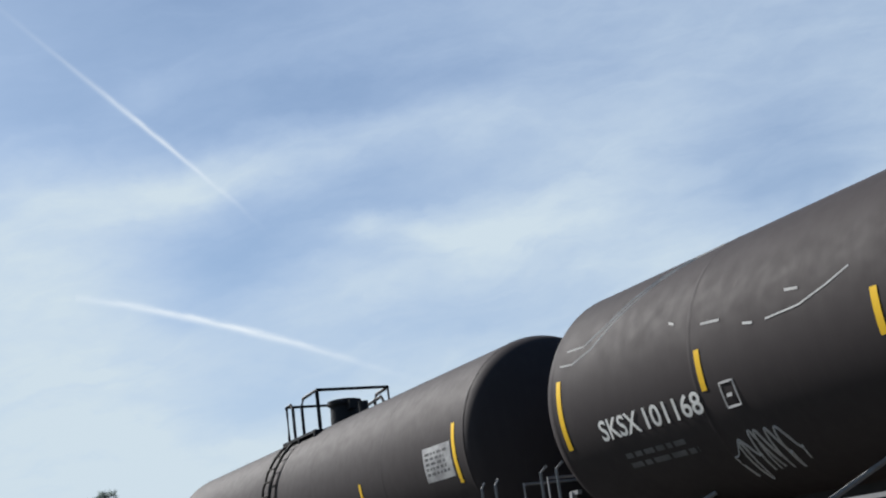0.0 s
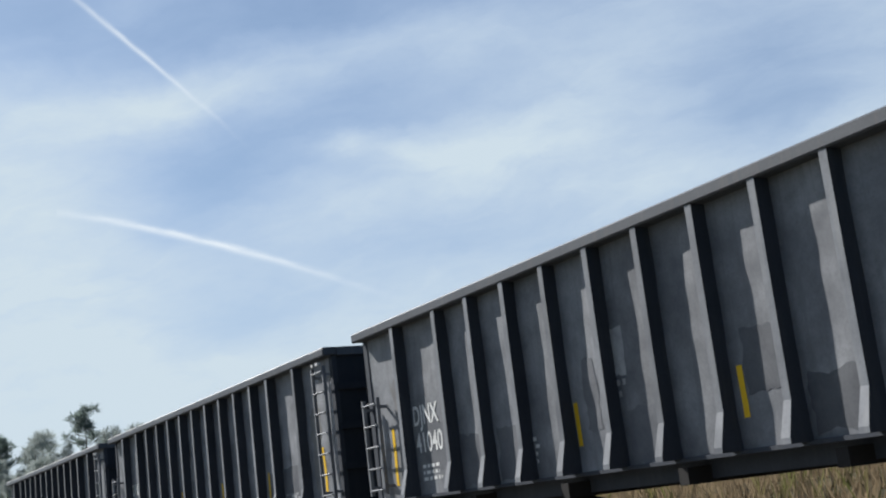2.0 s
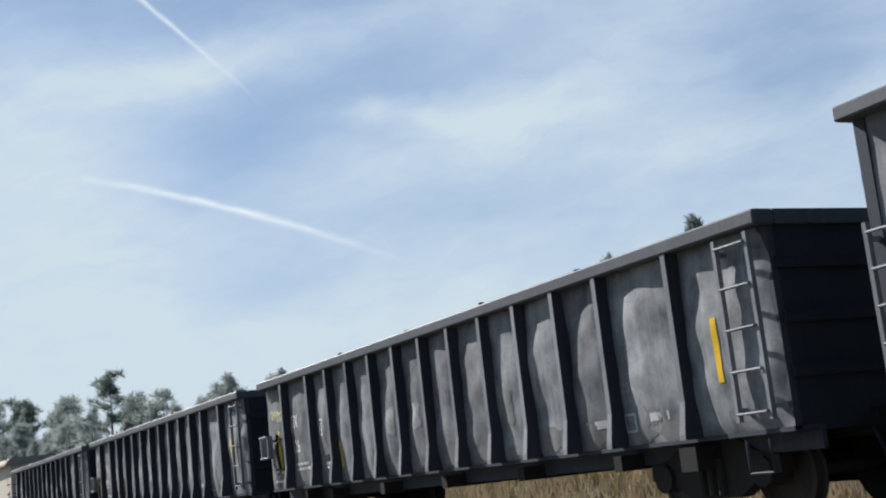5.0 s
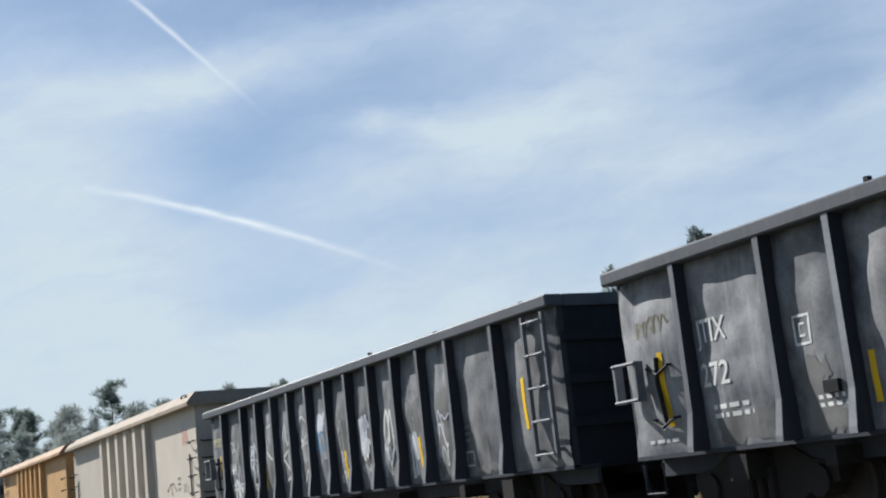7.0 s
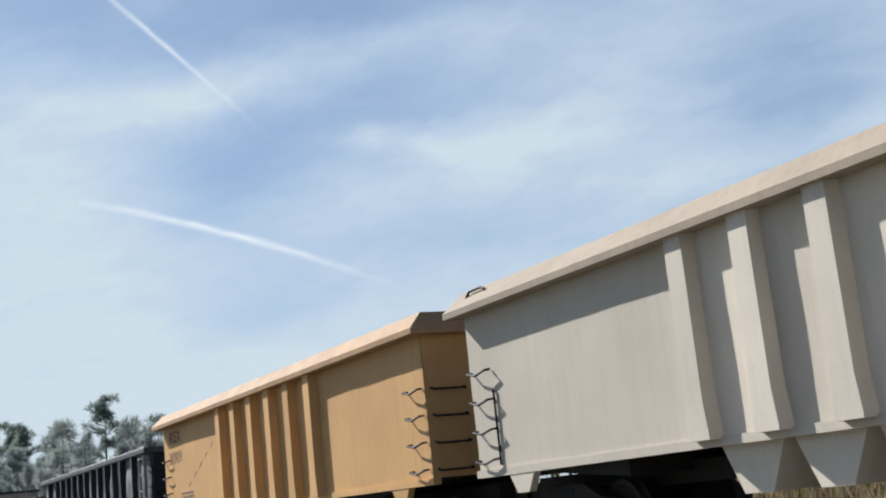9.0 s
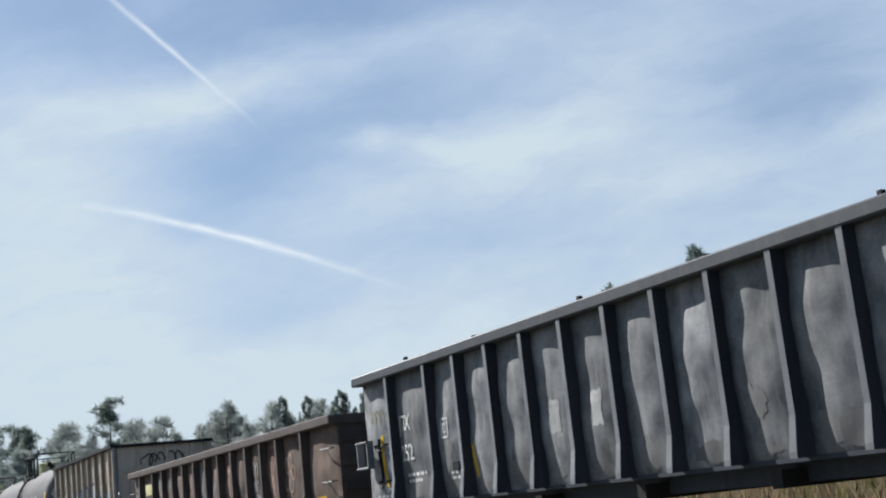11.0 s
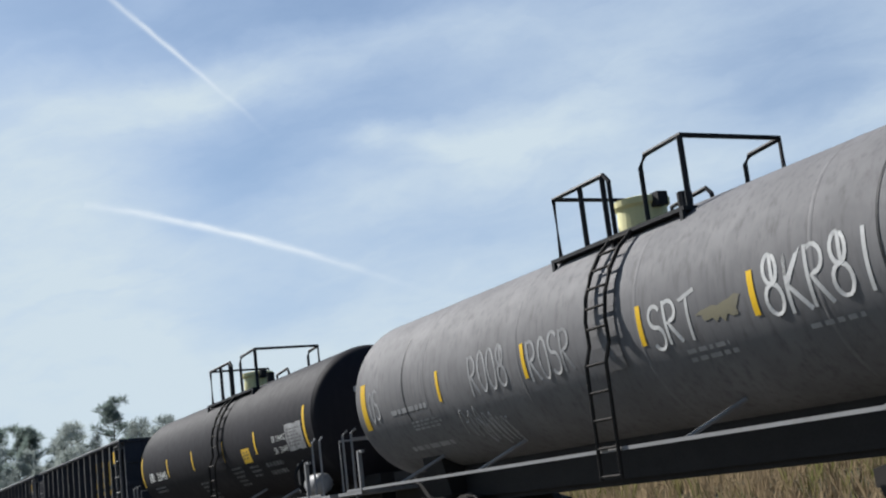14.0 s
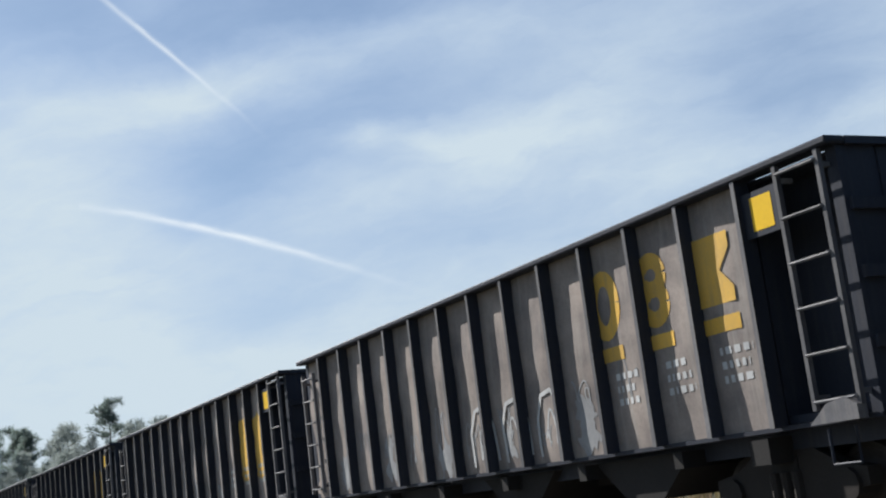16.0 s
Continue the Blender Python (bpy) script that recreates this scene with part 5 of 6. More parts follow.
    # air reservoir and brake gear by the front end
    part("air_reservoir", lathe_x(bmesh.new(), [(half - 0.75, 0.0), (half - 0.72, 0.15), (half - 0.62, 0.2), (half - 0.1, 0.2), (half - 0.0, 0.15), (half + 0.03, 0.0)], 16, -1.2, zb + 0.24), M["rail_grey"] if not big else M["under"], car, "small air reservoir", smooth=True)
    part("brake_wheel", lathe_x(bmesh.new(), [(half - 0.95, 0.30), (half - 0.93, 0.33), (half - 0.90, 0.30), (half - 0.93, 0.27), (half - 0.95, 0.30)], 20, -1.15, zb + 0.42), M["black"], car)
    part("brake_housing", B(half - 1.05, half - 0.95, -1.35, -0.95, zb + 0.12, zb + 0.7), M["black"], car)
    part("outlet", lathe_x(bmesh.new(), [(-0.3, 0.0), (-0.3, 0.25), (0.3, 0.25), (0.3, 0.0)], 14, 0, zc - r - 0.1), M["under"], car)
    # platform, dome and railing on top
    zt = zc + r
    zp = zc + math.sqrt(r * r - 0.56) + 0.03
    x0, x1, x2, x3 = bays
    far = x3 + 0.35
    deck = part("top_platform", B(x0 - 0.05, x3 + 0.05, -0.92, -0.62, zp - 0.05, zp), M["black"], car, "black walkway round the dome")
    part("walkway", B(x0 - 0.05, far, 0.62, 0.92, zp - 0.05, zp), M["black"], deck)
    for x in (x0, (x0 + x3) / 2, x3):
        for side in (-1, 1):
            part("platform_bracket", B(x - 0.03, x + 0.03, side * 0.9 - 0.03, side * 0.9 + 0.03, zp - 0.25, zp - 0.04), M["black"], deck)
    hi, y = zp + (0.76 if big else 0.86), -0.78
    t = 0.034
    part("railing", tube(bmesh.new(), [(x0, y, zp), (x0, y, hi), (x1 - 0.1, y, hi), (x1, y, hi - 0.1), (x1, y, zp)], t), M["black"], deck)
    if x1 - x0 > 1:
        for x in ((x0 + x1) / 2, x1 - 0.14):
            part("railing", tube(bmesh.new(), [(x, y, zp), (x, y, hi)], t * 1.2), M["black"], deck)
    part("railing", tube(bmesh.new(), [(x0, y, hi), (x0, -y, hi), (x0, -y, zp)], t * 0.9), M["black"], deck)
    part("railing", tube(bmesh.new(), [(x2, y, zp), (x2, y, hi - 0.14), (x2 + 0.12, y, hi), (x3, y, hi + 0.03), (x3, -y, hi + 0.03), (x3, -y, zp)], t), M["black"], deck)
    part("railing", tube(bmesh.new(), [(x3, y, zp), (x3, y, hi + 0.02)], t * 1.2), M["black"], deck)
    part("railing", tube(bmesh.new(), [(x3, -y, hi + 0.02), (x3 - 0.6, -y, hi - 0.02), (x3 - 0.7, -y, hi - 0.12), (x3 - 0.7, -y, zp)], t), M["black"], deck)
    part("railing", tube(bmesh.new(), [(x0 + 0.6, -y, zp), (x0 + 0.6, -y, zp + 0.6), (x0 + 1.4, -y, zp + 0.66), (x0 + 1.5, -y, zp + 0.56), (x0 + 1.5, -y, zp)], t), M["black"], deck)
    bm = bmesh.new()
    tall_d, rd = (0.48, 0.32) if big else (0.42, 0.36)
    prof = [(zt - 0.1, rd), (zt + tall_d - 0.14, rd - 0.02), (zt + tall_d - 0.10, rd + 0.03), (zt + tall_d - 0.02, rd + 0.03), (zt + tall_d, rd - 0.04), (zt + tall_d, 0.0)]
    lathe_x(bm, prof, 28, 0, 0)
    bmesh.ops.rotate(bm, verts=bm.verts, cent=(0, 0, 0), matrix=Matrix.Rotation(radians(-90), 3, "Y"))
    dome = part("valve_dome", bm, dome_mat, car, "round valve housing")
    part("hinge", B(rd - 0.04, rd + 0.14, -0.08, 0.08, zt + 0.24, zt + 0.42), M["black"], dome)
    part("vent", tube(bmesh.new(), [(0.95, 0, zt - 0.05), (0.95, 0, zt + 0.28)], 0.10, 10), M["black"], car)
    # ladder: hugs the shell, then hangs straight to the rail
    def on(a, lift):
        return (-(r + lift) * math.sin(a), zc + (r + lift) * math.cos(a))
    angles = [radians(q) for q in (38, 50, 62, 74, 86, 98)]
    lad = None
    for dx in (-0.22, 0.22):
        pts = [(lx + dx, *on(a, 0.09)) for a in angles] + [(lx + dx, -1.56, zc - 0.45), (lx + dx, -1.56, zb - 0.35)]
        bm = tube(bmesh.new(), pts, 0.028)
        if lad is None:
            lad = part("ladder", bm, M["iron"], car, "grimy ladder curved over the tank")
        else:
            part("stile", bm, M["iron"], lad)
    for a in [radians(q) for q in range(40, 100, 10)]:
        y, z = on(a, 0.09)
        part("rung", tube(bmesh.new(), [(lx - 0.22, y, z), (lx + 0.22, y, z)], 0.018), M["iron"], lad)
    z = zc - 0.45
    while z > zb - 0.4:
        part("rung", tube(bmesh.new(), [(lx - 0.22, -1.56, z), (lx + 0.22, -1.56, z)], 0.02), M["iron"], lad)
        z -= 0.34
    part("ladder_plate", sheet(bmesh.new(), lx - 0.3, lx + 0.3, zc - 0.55, zc + 0.7, skin, 2, 8, 0.03), paint, car)
    # inset of the trucks is taken from the tank's ends
    running_gear(car, L, 1.6, 0.95)
    return car, skin, rng


def head_x(half, r, y, dz):
    """How far out the front head's cap lies, a little proud of it."""
    cap_r = 1.55 * r
    return half - 0.05 + 0.213 * r - cap_r * 0.819 + math.sqrt(max(0.0, cap_r ** 2 - y * y - dz * dz)) + 0.014


def brown_tank(centre, seed, number, marked):
    shift, tag = (0.0, -4.65) if marked else (-0.22, -4.12)
    car, skin, rng = tank_car(centre, 7.70 if marked else 7.82, 1.56, 2.90, M["tank_brown"], "brown-black tank car with yellow strips", seed, M["black"], (-1.28, -0.92, -0.40, 0.50), -0.68)
    for x in (-7.5, 7.5):
        tape(car, x, 2.38, 3.26, skin, 0.10)
    lift = 0.22 if marked else 0.0
    for x in (tag, -2.02, 1.36, 3.92):
        tape(car, x, 2.37 + lift, 2.82 + lift, skin)
    if not marked:
        part("placard", sheet(bmesh.new(), -2.72, -2.08, 2.42, 2.76, skin, 3, 4), M["yellow"], car, "yellow placard")
    part("placard", sheet(bmesh.new(), 6.45, 7.38, 2.5, 3.02, skin, 4, 6), M["faded_placard"], car, "grey-white placard of small print")
    bars(car, 6.52, 2.90, 0.8, 5, 0.04, M["dim_letter"], skin, rng)
    lettering("SKSX", 0.34, M["white"], car, -6.75 + shift, 2.38 - shift * 0.45, skin, "white stencilled reporting mark", 0.80, 0.006)
    lettering(number, 0.34, M["white"], car, -5.83 + shift, 2.38 - shift * 0.45, skin, "white stencilled car number", 1.06, 0.006)
    bars(car, -6.5 + shift, 2.12 - shift * 0.45, 1.5, 2, 0.06, M["dim_letter"], skin, rng)
    bars(car, 1.5, 2.3, 0.7, 4, 0.05, M["dim_letter"], skin, rng)
    bars(car, 3.3, 1.95, 0.8, 3, 0.06, M["dim_letter"], skin, rng)
    bars(car, 4.6, 2.1, 0.9, 2, 0.05, M["dim_letter"], skin, rng)
    bm = bmesh.new()
    x = -4.40 if marked else -4.62
    stroke(bm, [(x, 2.36), (x, 2.62), (x + 0.22, 2.62), (x + 0.22, 2.36), (x, 2.36)], 0.028, skin, 0.012)
    stroke(bm, [(x + 0.06, 2.48), (x + 0.15, 2.48)], 0.04, skin, 0.012)
    part("stencilled_box", bm, M["faded"], car)
    bm = bmesh.new()
    x = 5.2
    stroke(bm, [(x, 1.75), (x + 0.28, 2.03), (x + 0.56, 1.75), (x + 0.28, 1.47), (x, 1.75)], 0.04, skin, 0.012)
    part("hazard_diamond", bm, M["placard"], car, "white diamond placard frame")
    if marked:
        marks = [([(-7.4, 3.62), (-7.0, 3.60), (-6.6, 3.75), (-6.2, 4.0), (-5.8, 4.18), (-5.4, 4.27), (-4.9, 4.31)], 0.022),
                 ([(-7.5, 3.45), (-7.2, 3.42), (-6.8, 3.52), (-6.3, 3.85), (-5.8, 4.12), (-5.3, 4.26)], 0.022),
                 ([(-3.5, 3.1), (-3.0, 3.12), (-2.6, 3.22), (-2.3, 3.32)], 0.018)]
        marks += [([(x, z), (x + w, z - 0.03)], 0.028) for x, z, w in ((-5.15, 3.45, 0.1), (-4.55, 3.30, 0.32), (-3.85, 3.14, 0.15), (-3.2, 3.32, 0.2))]
        for pts, wide in marks:
            part("scuff", stroke(bmesh.new(), pts, wide, skin, 0.012), M["placard"], car, "pale scrape mark")
        bm = bmesh.new()
        for k in range(2):
            scribble(bm, -4.5 + 0.45 * k, 1.85, 0.5, 0.5, rng, skin, 0.035, 3)
        part("graffiti", bm, M["faded"], car, "faded sprayed graffiti")
    return car


def grey_tank(centre, seed):
    car, skin, rng = tank_car(centre, 7.25, 1.40, 2.72, M["tank_grey"], "faded grey tank car with white graffiti", seed, M["pale_yellow"], (-0.95, 0.42, 1.15, 2.0), 0.72, big=False)
    for x in (-6.95, 6.95):
        tape(car, x, 2.2, 3.0, skin, 0.20, "wide faded yellow strip")
    for x in (-4.0, -1.3, 1.5, 3.55):
        tape(car, x, 2.36, 2.84, skin)

    def tag(x, z, w, h, kinds, mat, width=0.05):
        """Sprayed strokes, one loose sign after another."""
        n = len(kinds)
        a = w / n * 0.38
        for k, kind in enumerate(kinds):
            cx = x + w * (k + 0.5) / n
            cz = z + rng.uniform(-0.03, 0.03)
            t, b = cz + h / 2, cz - h / 2
            bm = bmesh.new()
            if kind == "o":
                stroke(bm, ring(cx, cz, a, h / 2, 70, 440), width, skin)
            elif kind == "e":
                stroke(bm, ring(cx, cz + h * 0.24, a * 0.8, h * 0.25, 80, 440) + ring(cx, cz - h * 0.26, a, h * 0.25, 80, 440), width, skin)
            elif kind == "c":
                stroke(bm, ring(cx, cz + h * 0.25, a, h * 0.25, 30, 270) + ring(cx, cz - h * 0.25, a, h * 0.25, 90, -150), width, skin)
            elif kind == "r":
                stroke(bm, [(cx - a, b), (cx - a, t)] + ring(cx - a * 0.2, t - h * 0.24, a, h * 0.23, 120, -90, 8) + [(cx - a * 0.6, cz), (cx + a, b)], width, skin)
            elif kind == "p":
                stroke(bm, [(cx - a, b), (cx - a * 0.9, t)] + ring(cx, t - h * 0.25, a, h * 0.25, 120, -110, 8), width, skin)
            elif kind == "k":
                stroke(bm, [(cx - a, b), (cx - a * 0.8, t), (cx - a * 0.9, cz), (cx + a, t), (cx - a * 0.8, cz - 0.02), (cx + a * 1.2, b)], width, skin)
            elif kind == "t":
                stroke(bm, [(cx, b), (cx + a * 0.2, t), (cx - a, t - 0.03), (cx + a * 1.6, t + 0.05)], width, skin)
            else:
                stroke(bm, [(cx, b), (cx + a * 0.2, t)], width, skin)
            part("graffiti", bm, mat, car, "white sprayed graffiti")
    tag(-2.95, 2.62, 1.15, 0.58, "rooe", M["faded"], 0.05)
    tag(-1.2, 2.58, 1.15, 0.55, "rocr", M["faded"], 0.05)
    tag(1.66, 2.54, 0.9, 0.5, "crt", M["placard"], 0.05)
    tag(3.70, 2.62, 1.65, 0.62, "ekrel", M["placard"], 0.052)
    tag(-6.75, 2.58, 0.42, 0.5, "oc", M["faded"], 0.05)
    for k in range(3):
        part("graffiti", scribble(bmesh.new(), -3.35 + 0.35 * k, 1.95 - 0.1 * k, 0.6, 0.45, rng, skin, 0.03, 4), M["faded"], car, "faded sprayed scrawl")
    bars(car, -5.9, 2.34, 1.4, 1, 0.08, M["faded"], skin, rng, "faded stencilled number")
    bars(car, -5.3, 2.14, 1.1, 3, 0.03, M["faded"], skin, rng)
    bars(car, -5.9, 1.72, 1.75, 1, 0.07, M["faded"], skin, rng, "white stencilled words")
    bars(car, 2.2, 2.15, 1.0, 2, 0.05, M["faded"], skin, rng)
    bars(car, 4.2, 2.1, 1.0, 1, 0.05, M["faded"], skin, rng)
    part("stain", daub(2.62, 3.3, 2.42, 2.62, skin, 8), M["tank_stain"], car, "yellowed stain")
    for x in (-5.3, 5.4):
        part("seam_line", stroke(bmesh.new(), ring(x + 0.1, 2.85, 0.10, 0.72, 110, 250), 0.03, skin, 0.012), M["black"], car)
    bm = bmesh.new()
    for k in range(4):
        scribble(bm, -0.95 + 0.36 * k, 0.25 * (k % 2), 0.5, 0.45, rng, lambda x, z: 0, 0.045, 2, 40)
    bmesh.ops.rotate(bm, verts=bm.verts, cent=(0, 0, 0), matrix=Matrix.Rotation(radians(90), 3, "Z"))
    for v in bm.verts:
        y, z = v.co.y, v.co.z + 2.95
        v.co = (head_x(7.25, 1.40, y, z - 2.72), y, z)
    part("graffiti", bm, M["white"], car, "pale sprayed graffiti on the end")
    return car


def black_tank(centre, seed):
    car, skin, rng = tank_car(centre, 6.98, 1.37, 2.72, M["tank_black"], "black tank car with yellow strips and a pale dome", seed, M["pale_yellow"], (-1.38, 0.42, 1.10, 2.25), 0.72, big=False)
    for x in (-6.9, 6.55):
        tape(car, x, 2.2, 3.02, skin, 0.12)
    for x in (-4.1, -1.64, 1.0, 3.4):
        tape(car, x, 2.32, 2.8, skin)
    part("placard", sheet(bmesh.new(), 2.36, 2.92, 2.18, 2.5, skin, 3, 4), M["yellow"], car, "yellow placard with small print")
    bars(car, 2.42, 2.40, 0.44, 3, 0.035, M["dark_letter"], skin, rng)
    part("placard", daub(5.4, 6.38, 2.2, 2.75, skin, 5, 0.02), M["faded_placard"], car, "grey-white placard of small print")
    bars(car, 5.5, 2.62, 0.8, 6, 0.035, M["dim_letter"], skin, rng)
    bm = bmesh.new()
    for z, y0, y1, h in ((3.12, -0.62, -0.30, 0.11), (3.12, -0.20, 0.32, 0.11), (2.96, -0.40, 0.20, 0.04), (2.86, -0.35, 0.10, 0.04)):
        bm.faces.new([bm.verts.new((head_x(6.98, 1.37, y, zz - 2.72), y, zz)) for y, zz in ((y0, z), (y1, z), (y1, z + h), (y0, z + h))])
    tagged(part("stencilled_data", bm, M["faded"], car, "faded stencilled marks on the end"), kind="stuff")
    bars(car, -6.15, 2.30, 0.62, 1, 0.24, M["white"], skin, rng, "white stencilled mark")
    lettering("220440", 0.30, M["white"], car, -5.32, 2.30, skin, "white stencilled car number", 0.98, 0.004)
    bars(car, -6.0, 2.08, 1.4, 2, 0.05, M["dim_letter"], skin, rng)
    bars(car, -1.7, 1.95, 0.9, 5, 0.05, M["dim_letter"], skin, rng)
    bars(car, 1.2, 2.1, 0.8, 5, 0.05, M["dim_letter"], skin, rng)
    bars(car, 2.5, 2.05, 0.7, 3, 0.05, M["dim_letter"], skin, rng)
    lettering("SR 13445C", 0.18, M["white"], car, 4.55, 2.46, skin, "white stencilled mark", 0.85)
    lettering("SR 13449", 0.18, M["white"], car, 4.55, 2.22, skin, "white stencilled mark", 0.80)
    bars(car, 3.6, 2.0, 1.2, 2, 0.09, M["dim_letter"], skin, rng)
    bm = bmesh.new()
    x = 5.5
    stroke(bm, [(x, 1.72), (x + 0.24, 1.98), (x + 0.48, 1.72), (x + 0.24, 1.46), (x, 1.72)], 0.05, skin, 0.012)
    stroke(bm, ring(x + 0.24, 1.72, 0.09, 0.12, 0, 360), 0.05, skin, 0.012)
    part("hazard_diamond", bm, M["placard"], car, "white diamond placard")
    return car


# ---- the train, from its head back ----
brown_tank(-6.25, 1, "101168", True)
brown_tank(-24.25, 2, "101712", False)
charcoal_car(-34.04, 16.05, 3, "41040", (3.75, 6.85, 9.98))
charcoal_car(-51.47, 16.10, 4, "41071", (3.75, 6.75, 9.85, 12.05))
charcoal_car(-68.93, 16.10, 5, None, (3.75, 6.8, 9.9))
grey_car(-86.45, 15.92, 6, "126")
grey_car(-103.85, 15.92, 7, "272")
grey_car(-121.20, 15.90, 8, "244", True)
smooth_hopper(-138.31, 15.80, 9, M["cream"], "cream painted hopper car with a sloping rim", crest=True)
smooth_hopper(-155.55, 15.80, 10, M["tan"], "orange-tan painted hopper car with a sloping rim", number="30909")
grey_car(-172.88, 15.92, 11, "252")
rust_car(-190.12, 15.80, 12)
ribbed_hopper(-207.95, 13)
grey_tank(-227.85, 14)
black_tank(-244.5, 15)
blue_car(-253.28, 16, True)
blue_car(-268.95, 17, False)
blue_car(-284.62, 18, False)
blue_car(-300.29, 19, False)
blue_car(-315.96, 20, False)

# ---- ground, track bed ----


def ground_height(x, y):
    def ease(a, b, v):
        s = min(1, max(0, (v - a) / (b - a)))
        return s * s * (3 - 2 * s)
    bank = 1.25 * ease(14.5, 21, y) + 0.35 * ease(21, 45, y)
    rough = 0.10 * noise.noise((x * 0.22, y * 0.22, 3)) + 0.05 * noise.noise((x * 0.9, y * 0.9, 5))
    flat = ease(3.0, 6.0, abs(y - MID) - 2.0)
    return bank + rough * flat


def spaced(lo, hi, fine_lo, fine_hi, step, coarse):
    out, v = [], lo
    while v < hi:
        out.append(v)
        v += step if fine_lo <= v < fine_hi else coarse
    return out + [hi]


xs = spaced(-2400, 2400, -130, 20, 1.5, 60)
ys = spaced(-2400, 2400, -10, 60, 1.2, 60)
bm = bmesh.new()
grid = [[bm.verts.new((x, y, ground_height(x, y))) for y in ys] for x in xs]
for i in range(len(xs) - 1):
    for j in range(len(ys) - 1):
        bm.faces.new((grid[i][j], grid[i + 1][j], grid[i + 1][j + 1], grid[i][j + 1]))
tagged(new("ground", mesh_of(bm, "ground", M["ground"], True)), "dull green-brown grass ground", "ground", kind="structure")

bm = prism(bmesh.new(), [(MID - 3.6, -0.12), (MID - 1.9, 0.56), (MID + 1.9, 0.56), (MID + 3.6, -0.12)], "x", -420, 180)
tagged(new("track_bed", mesh_of(bm, "track_bed", M["ballast"])), "grey crushed stone ballast bed", "track bed", kind="structure")
for s in (-1, 1):
    y = MID + s * 0.7525
    bm = prism(bmesh.new(), [(y - 0.07, 0.595), (y + 0.07, 0.595), (y + 0.07, 0.61), (y + 0.012, 0.635), (y + 0.012, 0.705), (y + 0.036, 0.715), (y + 0.036, RAIL), (y - 0.036, RAIL), (y - 0.036, 0.715), (y - 0.012, 0.705), (y - 0.012, 0.635), (y - 0.07, 0.61)], "x", -420, 180)
    tagged(new("track_rail", mesh_of(bm, "track_rail", M["wheel"])), "worn steel running rail", "rail", "running rails", "structure")
TIE = mesh_of(B(-0.11, 0.11, -1.3, 1.3, -0.12, 0.035), "tie", M["tie"])
bm = bmesh.new()
for i in range(700):
    x = -300 + i * 0.53
    if not -75 < x < 12:
        box(bm, x - 0.11, x + 0.11, MID - 1.3, MID + 1.3, 0.44, 0.595)
ties = tagged(new("track_ties", mesh_of(bm, "track_ties", M["tie"])), "dark creosoted wooden ties", "ties", kind="structure")
for i in range(164):
    t = part("tie", TIE, None, ties)
    t.location = (-75 + i * 0.53, MID, 0.56)

# ---- grass and brush on the bank beyond the track ----


def tufts(name, label, material, count, x0, x1, y0, y1, h0, h1, seed, blades):
    rng = random.Random(seed)
    verts, faces = [], []
    for _ in range(count):
        x, y = rng.uniform(x0, x1), rng.uniform(y0, y1)
        z = ground_height(x, y) - 0.03
        for _ in range(blades):
            a, lean, h, w = rng.uniform(0, 6.3), rng.uniform(0.05, 0.45), rng.uniform(h0, h1), rng.uniform(0.012, 0.03)
            bx, by = x + rng.uniform(-0.15, 0.15), y + rng.uniform(-0.15, 0.15)
            dx, dy = math.cos(a), math.sin(a)
            n = len(verts)
            verts += [(bx - dy * w, by + dx * w, z), (bx + dy * w, by - dx * w, z), (bx + dx * lean * h * 0.5, by + dy * lean * h * 0.5, z + h * 0.6), (bx + dx * lean * h, by + dy * lean * h, z + h)]
            faces += [(n, n + 1, n + 2), (n, n + 2, n + 3)]
    me = bpy.data.meshes.new(name)
    me.from_pydata(verts, [], faces)
    me.materials.append(material)
    return tagged(new(name, me), label, "grass", kind="stuff")


tufts("dry_grass", "tall dry straw-coloured grass on the bank", M["dry"], 9000, -60, 6, 14.5, 27, 0.25, 0.7, 21, 7)
tufts("green_brush", "low green-brown brush on the bank", M["brush"], 1500, -70, 6, 17, 44, 0.4, 1.1, 22, 9)

# ---- trees ----


